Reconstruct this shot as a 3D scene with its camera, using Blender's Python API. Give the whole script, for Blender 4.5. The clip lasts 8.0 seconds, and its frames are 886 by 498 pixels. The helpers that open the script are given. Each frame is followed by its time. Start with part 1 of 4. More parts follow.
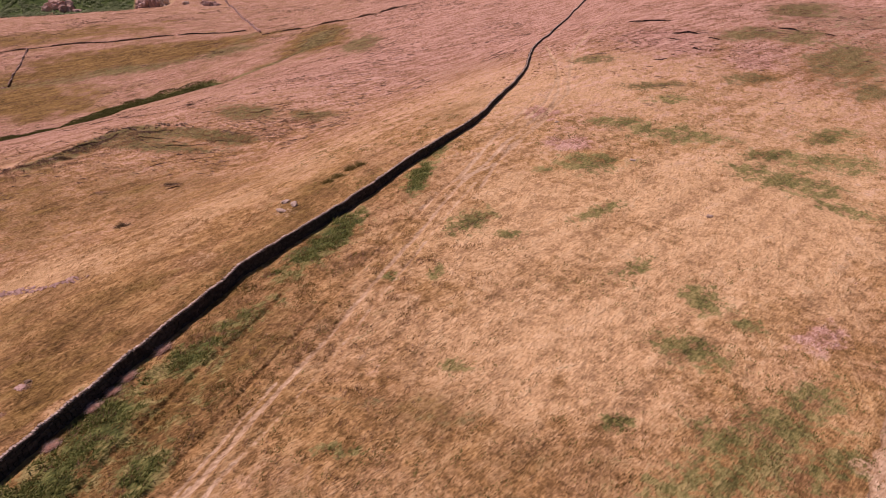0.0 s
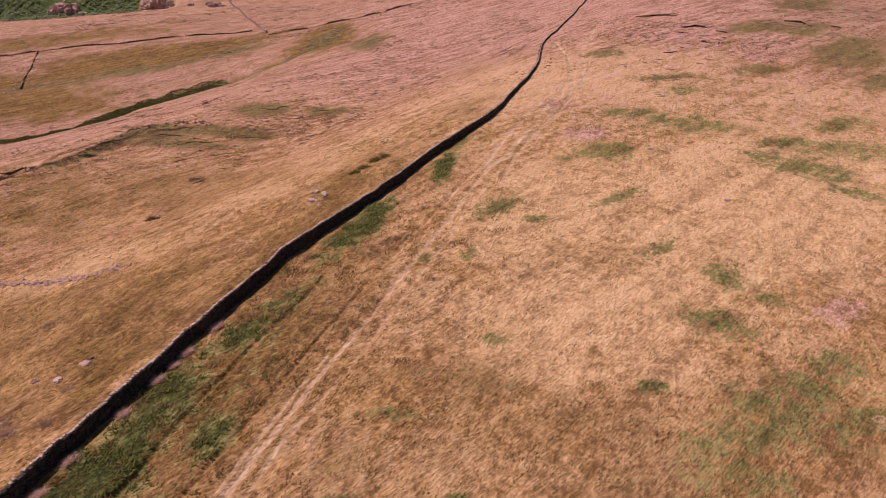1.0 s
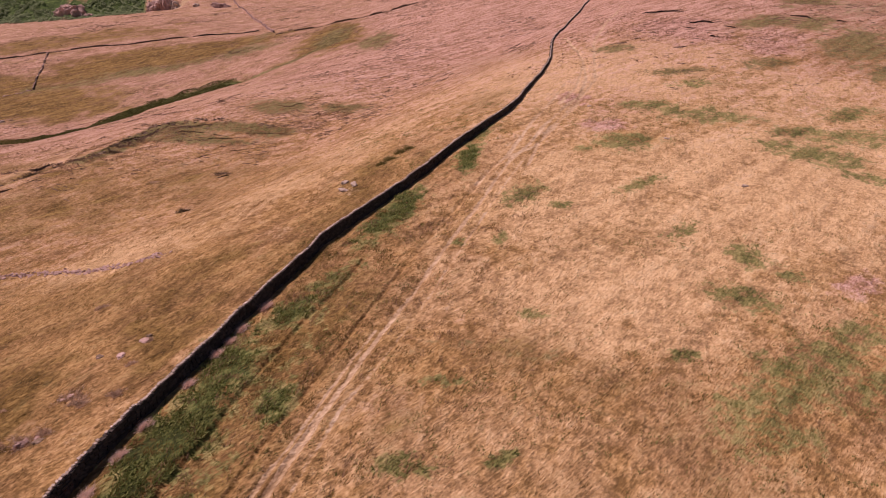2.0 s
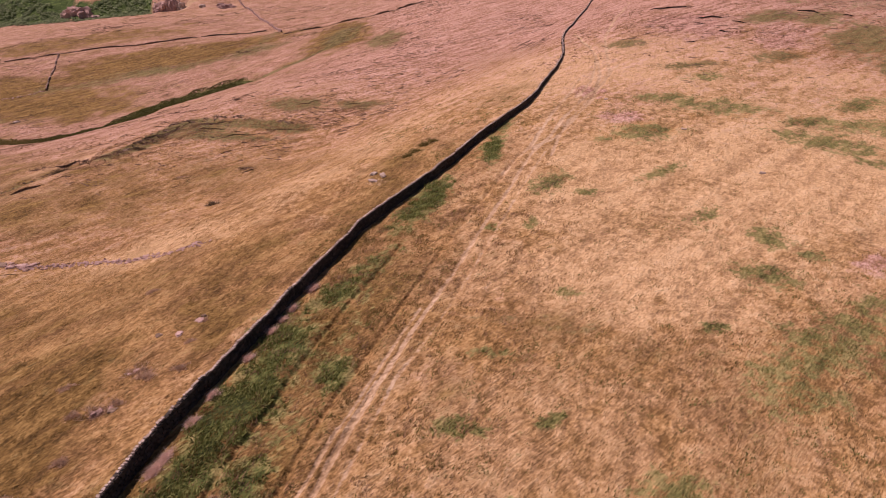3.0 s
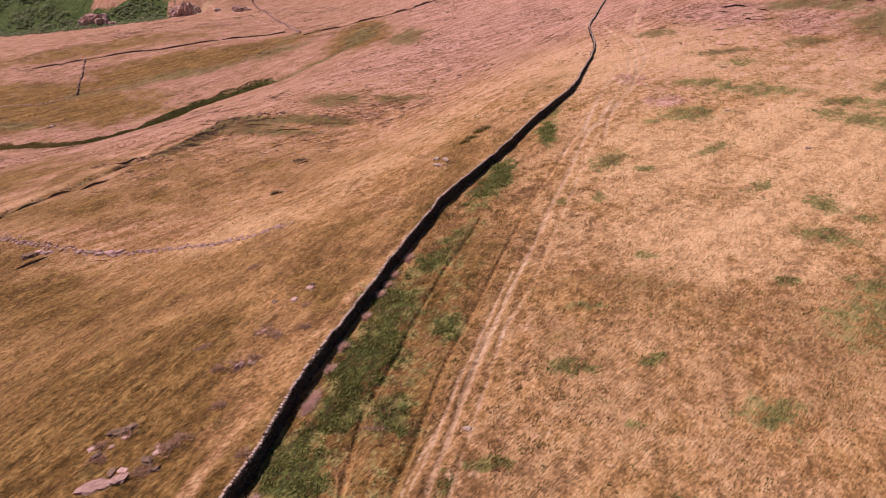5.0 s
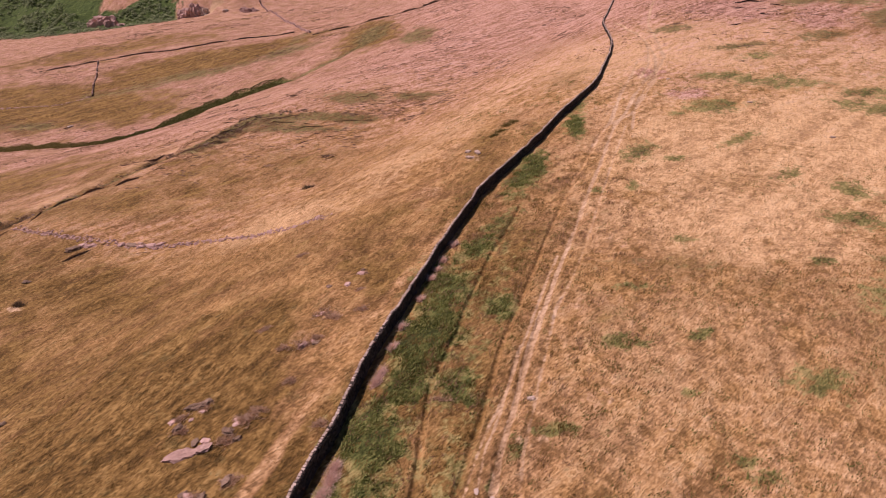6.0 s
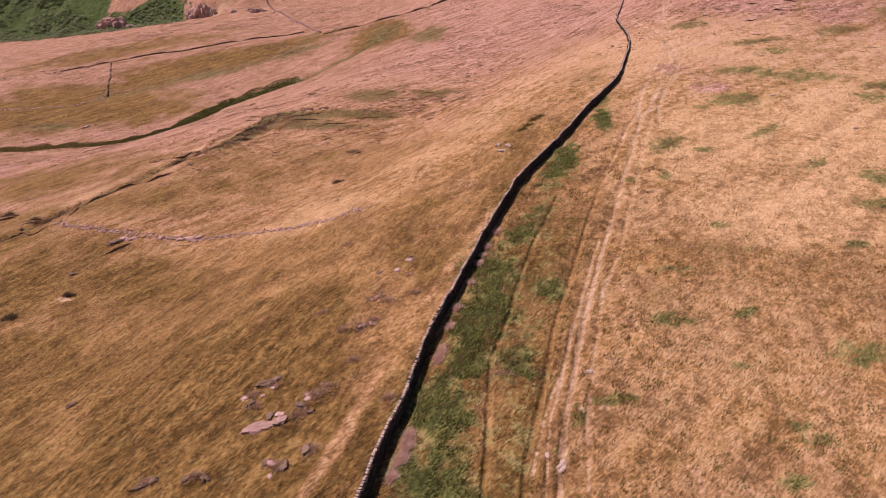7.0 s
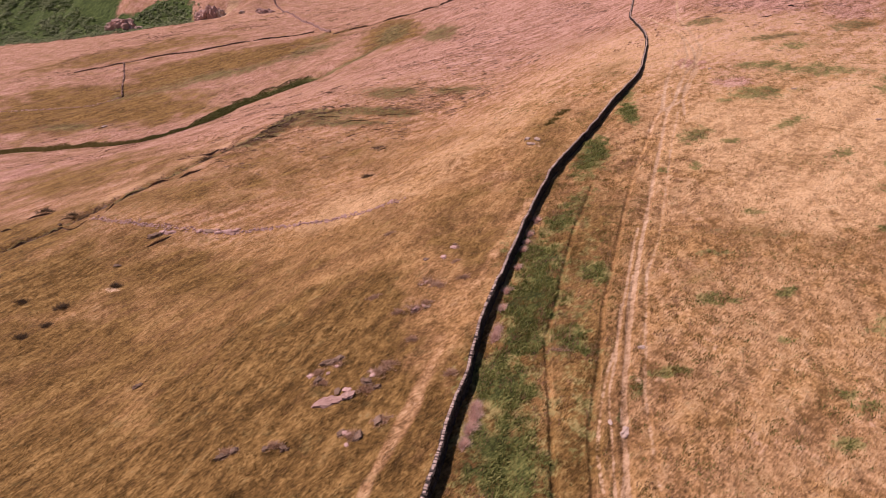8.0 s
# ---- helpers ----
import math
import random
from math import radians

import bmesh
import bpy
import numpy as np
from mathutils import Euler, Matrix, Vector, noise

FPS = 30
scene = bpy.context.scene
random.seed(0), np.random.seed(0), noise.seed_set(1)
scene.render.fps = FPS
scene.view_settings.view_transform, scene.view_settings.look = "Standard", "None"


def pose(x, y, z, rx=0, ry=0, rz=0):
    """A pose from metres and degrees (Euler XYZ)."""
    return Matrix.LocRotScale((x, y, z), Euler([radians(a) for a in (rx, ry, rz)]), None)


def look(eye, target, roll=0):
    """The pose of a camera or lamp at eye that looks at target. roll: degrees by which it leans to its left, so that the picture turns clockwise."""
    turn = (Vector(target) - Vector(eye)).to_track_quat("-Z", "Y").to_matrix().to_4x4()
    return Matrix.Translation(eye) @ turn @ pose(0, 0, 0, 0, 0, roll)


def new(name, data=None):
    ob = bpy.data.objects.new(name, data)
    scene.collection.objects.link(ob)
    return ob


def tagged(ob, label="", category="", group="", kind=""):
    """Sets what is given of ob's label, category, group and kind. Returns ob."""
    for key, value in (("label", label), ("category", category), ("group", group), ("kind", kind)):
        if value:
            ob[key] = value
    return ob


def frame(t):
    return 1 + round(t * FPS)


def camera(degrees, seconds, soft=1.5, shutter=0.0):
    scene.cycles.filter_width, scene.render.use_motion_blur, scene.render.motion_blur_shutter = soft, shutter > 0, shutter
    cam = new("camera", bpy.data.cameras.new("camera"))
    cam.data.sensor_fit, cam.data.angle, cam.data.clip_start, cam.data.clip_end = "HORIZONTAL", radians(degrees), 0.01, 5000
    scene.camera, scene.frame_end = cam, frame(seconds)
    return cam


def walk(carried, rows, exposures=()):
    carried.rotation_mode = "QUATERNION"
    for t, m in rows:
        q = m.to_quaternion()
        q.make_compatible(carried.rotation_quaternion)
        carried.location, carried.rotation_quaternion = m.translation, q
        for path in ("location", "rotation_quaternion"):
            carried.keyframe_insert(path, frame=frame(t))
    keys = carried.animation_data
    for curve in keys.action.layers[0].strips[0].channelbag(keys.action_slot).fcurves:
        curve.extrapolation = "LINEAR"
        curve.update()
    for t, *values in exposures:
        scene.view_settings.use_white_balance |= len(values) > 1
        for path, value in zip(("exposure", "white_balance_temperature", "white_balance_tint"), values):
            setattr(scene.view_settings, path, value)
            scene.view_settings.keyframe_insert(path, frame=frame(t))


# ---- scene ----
cam = camera(75.0, 8.0, 1.05, 0.25)
PATH = [
    (0.0, (0.0, 0.0, 30.0), (0.0, 17.74, 20.765), 1.0),
    (0.5, (-1.521, -1.549, 29.883), (-1.544, 16.183, 20.634), 0.64),
    (1.0, (-3.044, -3.05, 29.74), (-3.101, 14.678, 20.482), 0.31),
    (1.5, (-4.693, -4.635, 29.634), (-4.768, 13.091, 20.371), 0.06),
    (3.0, (-9.827, -9.404, 29.494), (-9.963, 8.307, 20.204), -0.65),
    (3.5, (-11.681, -10.927, 29.452), (-11.863, 6.781, 20.157), -1.02),
    (4.0, (-13.657, -12.405, 29.498), (-13.901, 5.293, 20.186), -1.46),
    (4.5, (-15.784, -13.913, 29.519), (-16.082, 3.783, 20.205), -1.84),
    (6.0, (-22.582, -18.227, 29.616), (-23.0, -0.541, 20.287), -2.73),
    (6.5, (-24.939, -19.659, 29.699), (-25.395, -1.976, 20.366), -2.95),
    (7.0, (-27.284, -21.084, 29.81), (-27.764, -3.405, 20.472), -3.14),
    (7.5, (-29.621, -22.524, 29.889), (-30.141, -4.845, 20.552), -3.35),
    (8.0, (-32.021, -23.971, 30.001), (-32.569, -6.294, 20.662), -3.57),
]
walk(cam, [(t, look(eye, target, roll)) for t, eye, target, roll in PATH], [(0.0, -0.17, 6550, 43), (4.5, -0.03, 6550, 43), (8.0, 0.0, 6550, 43)])

# ---- sky and sun: clear afternoon, high sun over the valley side ----
SUN_TO = Vector((-0.95, 0.15, 1.72)).normalized()
world = bpy.data.worlds.new("sky")
scene.world = world
world.use_nodes = True
wn = world.node_tree
sky = wn.nodes.new("ShaderNodeTexSky")
sky.sky_type = "NISHITA"
sky.sun_disc = False
sky.sun_elevation = math.asin(SUN_TO.z)
sky.sun_rotation = math.atan2(SUN_TO.x, SUN_TO.y)
wn.links.new(sky.outputs["Color"], wn.nodes["Background"].inputs["Color"])
wn.nodes["Background"].inputs["Strength"].default_value = 0.05
sun = new("sun", bpy.data.lights.new("sun", "SUN"))
sun.data.energy, sun.data.angle, sun.data.color = 5.0, radians(0.5), (1.0, 0.92, 0.82)
sun.matrix_world = look(SUN_TO * 300, (0, 0, 0))

# ---- lie of the land: a tilted moor with hollows and swells ----
HILLS = []


def hill(height, x, y, along, across, turn):
    HILLS.append((height, x, y, along, across, radians(turn)))


SLOPE = (-1.20, 0.0930, 0.0213)
hill(-8.70, -135, 214, 64, 124, -75)
hill(-5.81, -42, 96, 25, 171, -27)
hill(-10.60, -142, 250, 84, 225, -18)
hill(5.97, 24, 120, 48, 150, -37)
hill(-1.81, 49, 86, 85, 64, -11)
hill(3.50, -161, 320, 51, 75, 20)


def lattice(x, y, seed):
    """Smooth value noise from -1 to 1 on a unit lattice."""
    ix, iy = np.floor(x).astype(np.int64), np.floor(y).astype(np.int64)
    fx, fy = x - ix, y - iy
    fx, fy = fx * fx * (3 - 2 * fx), fy * fy * (3 - 2 * fy)

    def at(a, b):
        h = (a * 374761393 + b * 668265263 + seed * 974711) & 0xFFFFFFFF
        h = ((h ^ (h >> 13)) * 1274126177) & 0xFFFFFFFF
        return (h ^ (h >> 16)) / 2147483647.5 - 1
    low = at(ix, iy) * (1 - fx) + at(ix + 1, iy) * fx
    high = at(ix, iy + 1) * (1 - fx) + at(ix + 1, iy + 1) * fx
    return low * (1 - fy) + high * fy


def smooth(a, b, v):
    s = np.clip((v - a) / (b - a), 0, 1)
    return s * s * (3 - 2 * s)


def eased(v, start, more):
    """v, levelling off beyond start."""
    over = np.maximum(np.abs(v) - start, 0)
    return np.sign(v) * (np.minimum(np.abs(v), start) + more * np.tanh(over / more))


def bank_foot(x):
    return 447 + 0.32 * np.maximum(-235 - x, 0) + 4 * np.sin(x / 23)


def nearest(x, y, line):
    """Distance from each place to a polyline in plan."""
    best = np.full(np.shape(x), 1e9)
    for (ax, ay), (bx, by) in zip(line, line[1:]):
        s = np.clip(((x - ax) * (bx - ax) + (y - ay) * (by - ay)) / ((bx - ax) ** 2 + (by - ay) ** 2), 0, 1)
        best = np.minimum(best, np.hypot(x - ax - s * (bx - ax), y - ay - s * (by - ay)))
    return best


# Wheel ruts and trodden lines beside the wall, and the wet stream bed in the valley.
RUTS = [
    ([(-27.1, -2), (-25.6, 9.5), (-25.2, 13.5), (-24.8, 16.9), (-23.9, 19.2), (-22.7, 22.9), (-20.9, 28.6), (-19.1, 34.2), (-14.7, 44.9)], 0.16, 0.30, 0.10),
    ([(-24.7, -2), (-23.3, 6.4), (-21.1, 13), (-19.2, 19.8), (-17.5, 24.4), (-15.4, 29.8), (-11.9, 39.4), (-7.1, 51), (-4, 57.6), (0.4, 67.6)], 0.15, 0.24, 0.35),
    ([(-23.8, -2), (-23.2, 4.6), (-22, 8.6), (-20.7, 12), (-19.2, 15.1), (-17.9, 18.7), (-16, 23.6), (-13.8, 29.5), (-12.2, 33.3)], 0.15, 0.10, 0.8),
    ([(-24.6, -4), (-22.9, 0.9), (-22.1, 4.8), (-21.5, 8.2), (-20.9, 10.4), (-19.8, 13.1), (-18.9, 15.9), (-17.5, 20.1)], 0.13, 0.06, 1.0),
    ([(-24.2, -4), (-22.4, 0.9), (-21.3, 4.5), (-20.5, 7.3), (-20, 9.4), (-19.1, 12.6), (-18.3, 15.2), (-17, 19.6), (-15.2, 24.4)], 0.16, 0.10, 1.15),
    ([(26.8, 163.9), (25.5, 148.9), (24.5, 133.5), (22.6, 119.8), (19.9, 109.3), (17.1, 100.2), (13, 92)], 0.26, 0.10, 1.0),
    ([(25.9, 113.3), (21, 104.2), (17.8, 96.4), (13.7, 88.5), (10.8, 82.8), (8.5, 78), (6.6, 72.9), (4.5, 66.4)], 0.24, 0.16, 0.9),
    ([(-22.6, -2), (-21, 6.1), (-20, 10), (-18.5, 14.3), (-17.1, 18.6), (-15.3, 23.5), (-13.1, 29.3), (-10.4, 36.2), (-6.5, 46.2), (-2.9, 55), (2.4, 68.3)], 0.21, 0.16, 1.15),
    ([(-20.6, -2), (-18.6, 9.3), (-13.9, 24.5), (-11.4, 29.4), (-8.2, 37.1), (-4.9, 45.8), (-0.7, 56.6), (4, 67.8)], 0.16, 0.08, 0.75),
    ([(2.4, 68.3), (5.6, 74), (9.3, 82.2), (13.6, 90.7), (18.9, 98.9), (22, 105.3), (25.9, 124.4), (30.1, 143), (39.1, 170), (58.6, 223)], 0.32, 0.10, 1.1),
    ([(0.4, 67.6), (6.2, 73), (10.3, 80.5), (15.8, 91.4), (20.5, 106.6), (23.6, 125.7), (25, 144.4), (26.7, 164)], 0.30, 0.10, 1.05),
    ([(-2.6, 61.1), (2.2, 70.1), (4.8, 77), (7.7, 84.7), (12, 94), (16, 104)], 0.32, 0.08, 1.0),
    ([(35, 34), (30.6, 28.5), (28.5, 26), (26.1, 22.7), (22, 17)], 0.9, 0.06, 2.6),
]
STREAM = [(-215, 184), (-190, 189), (-176, 191), (-160, 187), (-149.2, 182), (-141, 179), (-135, 186), (-132, 200), (-127, 218), (-115, 229), (-105, 234), (-99, 236), (-91, 237)]
GULLY = [(-91, 238), (-84, 243), (-74, 252), (-68, 263), (-61, 273), (-54, 284)]
BROOK_BANK = [(-112, 62), (-104.6, 69.3), (-98.4, 79), (-95.4, 86.5), (-91.4, 93.6), (-87, 101.6), (-82.7, 108.1)]
SIDE_SCAR = [(-95, 104.4), (-92.6, 105.1), (-89.4, 105.8), (-86.1, 107.8)]
HAGS = [[(-80, 106), (-78.7, 108.3), (-76.2, 113.8), (-73.9, 123.9), (-71.5, 129.4), (-64.6, 125.4), (-52.6, 123.4), (-43.6, 119.6)]]
FIELD_SEEP = [(-185.9, 248.3), (-175.5, 252.1), (-163.4, 255.9), (-155.4, 264.6), (-146.3, 271.2), (-128, 277.9), (-114.7, 283.2), (-106.9, 303.5), (-102.1, 328.6)]
TRODDEN = [(-42, -4), (-39.4, 2.7), (-37.4, 7.8), (-35.9, 12.2), (-33.8, 18.3), (-31.2, 24.8), (-28.5, 31.1), (-25.9, 36.1), (-22.5, 44)]


def stream_half(x):
    """Half the width of the wet bed, which opens out downstream."""
    return np.interp(x, (-215, -150, -136, -124, -116, -107, -101, -95, -90), (5.0, 4.6, 6.4, 7.6, 6.6, 4.6, 6.4, 7.0, 3.0))


def trodden(x, y):
    """The tawny path that sheep keep along the wall."""
    x, y = np.asarray(x, float), np.asarray(y, float)
    out = np.zeros(np.shape(x))
    near = (x > -46) & (x < -18) & (y > -8) & (y < 48)
    if np.any(near):
        px, py = x[near], y[near]
        out[near] = smooth(0.95, 0.35, nearest(px, py, TRODDEN) + 0.35 * lattice(px / 0.9, py / 2.2, 35))
    return out


def ground_z(x, y):
    x, y = np.asarray(x, float), np.asarray(y, float)
    ex, ey = eased(x, 300, 200), eased(y, 420, 250)
    z = SLOPE[0] + SLOPE[1] * ex + SLOPE[2] * ey
    for height, cx, cy, along, across, turn in HILLS:
        c, s = math.cos(turn), math.sin(turn)
        a, b = (c * (x - cx) + s * (y - cy)) / along, (-s * (x - cx) + c * (y - cy)) / across
        z = z + height * np.exp(-a * a - b * b)
    # Steep bracken bank at the far side of the valley.
    d = y - bank_foot(x) + 7 * lattice(x / 19, y / 19, 3) + 3 * lattice(x / 7, y / 7, 4)
    west = smooth(-130, -190, x)
    z = z + west * (46 * smooth(0, 105, d) + 2.5 * smooth(0, 20, d) * lattice(x / 9, y / 9, 5))
    # Swells, hummocks and tussocks; the hillside is combed along the wall's line.
    u, v = 0.36 * x + 0.93 * y, 0.93 * x - 0.36 * y
    reach = np.hypot(x, y)
    near, close = smooth(260, 120, reach), smooth(150, 60, reach)
    z = z + 0.30 * lattice(x / 13, y / 13, 6) + (1 - near) * 0.55 * lattice(x / 34, y / 15, 10) + near * 0.14 * lattice(v / 1.9, u / 6.5, 7)
    # Rounded tussocks with narrow hollows between them, lower on the smooth pale turf.
    rough = 1 - 0.72 * np.minimum(cover("pale", x, y, 0.9), 1) + 0.6 * smooth(-8, -16, x - 0.4 * (y - 15)) * smooth(70, 40, y)
    z = z + rough * near * 0.085 * lattice((u + 0.3 * v) / 1.7, (v - 0.3 * u) / 1.15, 8) + (0.3 + 0.7 * rough) * close * 0.04 * lattice((x + 0.8 * y) / 1.4, (y - 0.8 * x) / 0.75, 9)
    along, across = 0.8 * x + 0.6 * y, 0.8 * y - 0.6 * x
    z = z + (1 - near) * 0.5 * lattice(along / 30, across / 7, 12)
    for line, half, deep, _ in RUTS:
        xs, ys = [p[0] for p in line], [p[1] for p in line]
        box = (x > min(xs) - 2) & (x < max(xs) + 2) & (y > min(ys) - 2) & (y < max(ys) + 2)
        if np.any(box):
            z = z - np.where(box, deep * smooth(half * 2.2, half * 0.6, nearest(x, y, line)), 0)
    for line, wide, deep in ((STREAM, 11, 0.7), (GULLY, 7, 1.2), (BROOK_BANK, 2.4, 0.8), (SIDE_SCAR, 2, 0.5)):
        z = z - deep * smooth(wide, wide * 0.2, nearest(x, y, line))
    for line in HAGS:
        z = z - 0.9 * smooth(2.6, 0.4, nearest(x, y - 1.2, line)) + 0.3 * smooth(4, 1, nearest(x, y + 2, line))
    return z


def ground_at(x, y):
    return float(ground_z(np.array([x]), np.array([y]))[0])


PATCHES = {"green": [], "sedge": [], "olive": [], "pale": [], "heather": [], "bare": []}


def patch(kind, x, y, along, across, turn, dense=1.0):
    PATCHES[kind].append((x, y, along, across, radians(turn), dense))


def cover(kind, x, y, soft=0.45):
    """How far each place is covered by a kind of growth, from 0 to 1."""
    out = np.zeros(np.shape(x))
    for n, (cx, cy, along, across, turn, dense) in enumerate(PATCHES[kind]):
        near = np.abs(x - cx) + np.abs(y - cy) < 3.2 * along
        if not np.any(near):
            continue
        px, py = x[near], y[near]
        c, s = math.cos(turn), math.sin(turn)
        d = np.hypot((c * (px - cx) + s * (py - cy)) / along, (-s * (px - cx) + c * (py - cy)) / across)
        size = max(0.5, 0.4 * across)
        d = d + 0.32 * lattice(px / size, py / size, 20 + n) + 0.18 * lattice(px / size * 2.7, py / size * 2.7, 21 + n)
        out[near] = np.maximum(out[near], dense * smooth(1 + soft, 1 - soft, d))
    return out

# ---- plant cover: where each kind of growth or bare ground lies ----
patch("green", 19.8, 73.5, 5.55, 3.54, 9)
patch("green", 42.9, 67.7, 7.08, 4.84, 125)
patch("green", 50.3, 74.7, 9.2, 3.89, 168)
patch("green", 34.4, 84, 8.61, 4.13, 157)
patch("green", 26.8, 89.8, 4.84, 2.83, 6)
patch("green", 38.7, 100.9, 4.72, 2.83, 12)
patch("green", 3.1, 57.9, 4.37, 2.48, 53)
patch("green", 17.6, 60, 5.19, 1.18, 36)
patch("green", 18.6, 48.7, 3.07, 1.18, 30)
patch("green", 23.1, 42.9, 2.36, 1.77, 130)
patch("green", 19.3, 36.9, 3.07, 1.77, 147)
patch("green", 25.4, 39.7, 1.77, 1.42, 132)
patch("green", 22.9, 28.8, 2.83, 1.77, 145)
patch("green", 24.8, 25.6, 2.36, 1.53, 7)
patch("green", 15.9, 24.7, 3.89, 1.3, 8)
patch("green", 11.9, 29.4, 1.3, 0.59, 2)
patch("green", 1.3, 35.3, 1.53, 0.71, 156)
patch("green", -11.9, 56.3, 6.61, 2.36, 71, 1.25)
patch("green", -3, 71.1, 6.73, 1.77, 79, 1.25)
patch("green", -13.5, 50.8, 3.66, 1.42, 72)
patch("green", -0.7, 47.8, 1.42, 0.94, 94)
patch("green", -5, 47.2, 1.18, 0.94, 166)
patch("green", -17.6, 41.1, 2.48, 1.77, 70)
patch("green", -19.9, 36.9, 3.19, 2.01, 59, 1.25)
patch("green", -24.1, 30.9, 3.19, 2.12, 68, 1.25)
patch("green", -24.3, 26.4, 3.19, 1.77, 59, 1.25)
patch("green", -6.5, 26.8, 1.89, 0.59, 178)
patch("green", 6.9, 54.9, 1.77, 1.18, 2)
patch("green", 44.5, 76.7, 4.01, 2.24, 15)
patch("green", 57.2, 84.2, 5.55, 3.07, 17)
patch("green", 45.4, 60, 4.01, 2.01, 133)
patch("green", 12.8, 71.7, 1.77, 1.3, 6)
patch("green", -9.4, 19.8, 2.12, 0.94, 4)
patch("green", -3, 20.1, 1.89, 0.59, 24)
patch("green", 3.5, 14.6, 2.48, 2.01, 171)
patch("green", 13.9, 23.1, 2.6, 2.12, 8)
patch("green", 18.7, 26.9, 3.3, 1.65, 130)
patch("green", 19.7, 36.6, 3.19, 2.01, 147)
patch("green", 18.1, 24.7, 3.07, 0.83, 178)
patch("green", 22.8, 43.8, 2.83, 1.77, 73)
patch("green", -6.4, 26.8, 1.53, 0.71, 176)
patch("green", 1.3, 35.3, 1.42, 0.94, 2)
patch("green", 11.7, 29, 1.42, 0.83, 8)
patch("green", -23.7, 30.1, 5.31, 2.95, 98, 1.35)
patch("green", -24.5, 23.7, 4.25, 2.48, 90, 1.35)
patch("green", -26.7, 16.6, 3.07, 2.24, 93, 1.35)
patch("green", -29.2, 13.7, 2.36, 1.53, 57, 1.35)
patch("green", -18.8, 25.6, 2.6, 1.65, 102, 1.25)
patch("green", -22.6, 15.8, 2.6, 1.89, 109, 1.25)
patch("green", -5.9, 13.8, 0.94, 0.47, 179)
patch("green", -29.1, 11.3, 3.66, 2.95, 119, 1.35)
patch("green", -29.6, 5.4, 3.66, 3.3, 112, 1.35)
patch("green", -25.9, 20.1, 3.89, 2.48, 86, 1.35)
patch("green", -23.2, 16.5, 2.71, 2.01, 83)
patch("green", -23.4, 28.2, 4.6, 2.01, 72, 1.25)
patch("green", -12.6, 55.2, 8.02, 2.24, 67, 1.25)
patch("green", -8.8, 19.7, 2.6, 0.94, 0)
patch("green", -4.7, 8, 1.18, 0.59, 4)
patch("green", -19.6, 36.4, 3.19, 2.12, 16)
patch("green", -18.4, 26.1, 2.6, 1.53, 86)
patch("green", -16.3, 11.3, 2.01, 0.71, 175)
patch("green", -6.9, 3.7, 1.53, 0.71, 5)
patch("green", -4, 6.4, 1.42, 0.71, 6)
patch("green", -19.1, 9.9, 1.06, 0.71, 66)
patch("green", -0.7, 79.9, 5.66, 1.3, 71)
patch("sedge", 83.3, 125.1, 18.7, 7.6, 54)
patch("sedge", 85.7, 147.8, 11.4, 5.4, 54)
patch("sedge", 75.7, 104.1, 7.9, 3.4, 51)
patch("sedge", 58, 112.6, 6, 3.4, 17)
patch("sedge", 105.5, 185.8, 20.4, 10.4, 54)
patch("sedge", 75, 151.2, 10.3, 6.9, 38)
patch("sedge", 38.8, 109.1, 6.4, 2.9, 2)
patch("sedge", 31.9, 130.8, 5.4, 4.3, 122)
patch("sedge", -49.6, 140.3, 10, 6.4, 150)
patch("sedge", -30.7, 136.3, 8, 4.6, 152)
patch("sedge", -66.2, 122.2, 9.6, 4.5, 155)
patch("sedge", -35.6, 255.3, 23.5, 9, 91)
patch("sedge", -48.3, 140.8, 9.6, 4.9, 157)
patch("sedge", -104.3, 290.9, 17.9, 11.3, 40)
patch("sedge", -144.9, 268.5, 23.6, 5.9, 13)
patch("sedge", -60.1, 284.9, 26.1, 8.3, 84)
patch("sedge", 0.8, 29.8, 2.4, 0.7, 179, 0.6)
patch("sedge", -5.5, 30.9, 2.9, 1, 178, 0.6)
patch("sedge", 15.8, 25.5, 1.8, 0.5, 1, 0.6)
patch("sedge", -196, 214.1, 12.8, 5.3, 172)
patch("sedge", -61.9, 116.2, 17.7, 3.4, 168)
patch("sedge", 6.1, 163.5, 30.9, 12.2, 90, 0.4)
patch("olive", -79.8, 50.1, 26, 9.5, 160, 0.7)
patch("olive", -85.2, 33.4, 17.4, 7.9, 147, 0.7)
patch("olive", -42.7, 14.1, 7.9, 5, 85, 1.1)
patch("olive", -49.4, 6.7, 6.3, 3.2, 10)
patch("olive", -42, 24.5, 7.8, 4.2, 78, 1.1)
patch("olive", -33.4, 45.4, 9, 5.5, 76, 0.6)
patch("olive", -31.5, 34.5, 5.8, 2.9, 131, 0.7)
patch("olive", -21.5, 47.5, 9.7, 3.6, 65, 0.6)
patch("olive", -18.8, 57.3, 8.6, 3.9, 67, 0.55)
patch("olive", -54.5, 93.2, 26.3, 15.3, 163, 0.4)
patch("olive", -69.7, 90.2, 21.6, 9.4, 133, 0.5)
patch("olive", -10.5, 69.5, 7.7, 3.2, 69, 0.5)
patch("olive", 1.5, 101.7, 17.6, 5.7, 69, 0.35)
patch("olive", -83.2, 78.2, 23.6, 8.9, 10, 0.6)
patch("olive", -150.3, 284.4, 48.8, 18.2, 16)
patch("olive", -61.4, 287.8, 35.7, 15, 94)
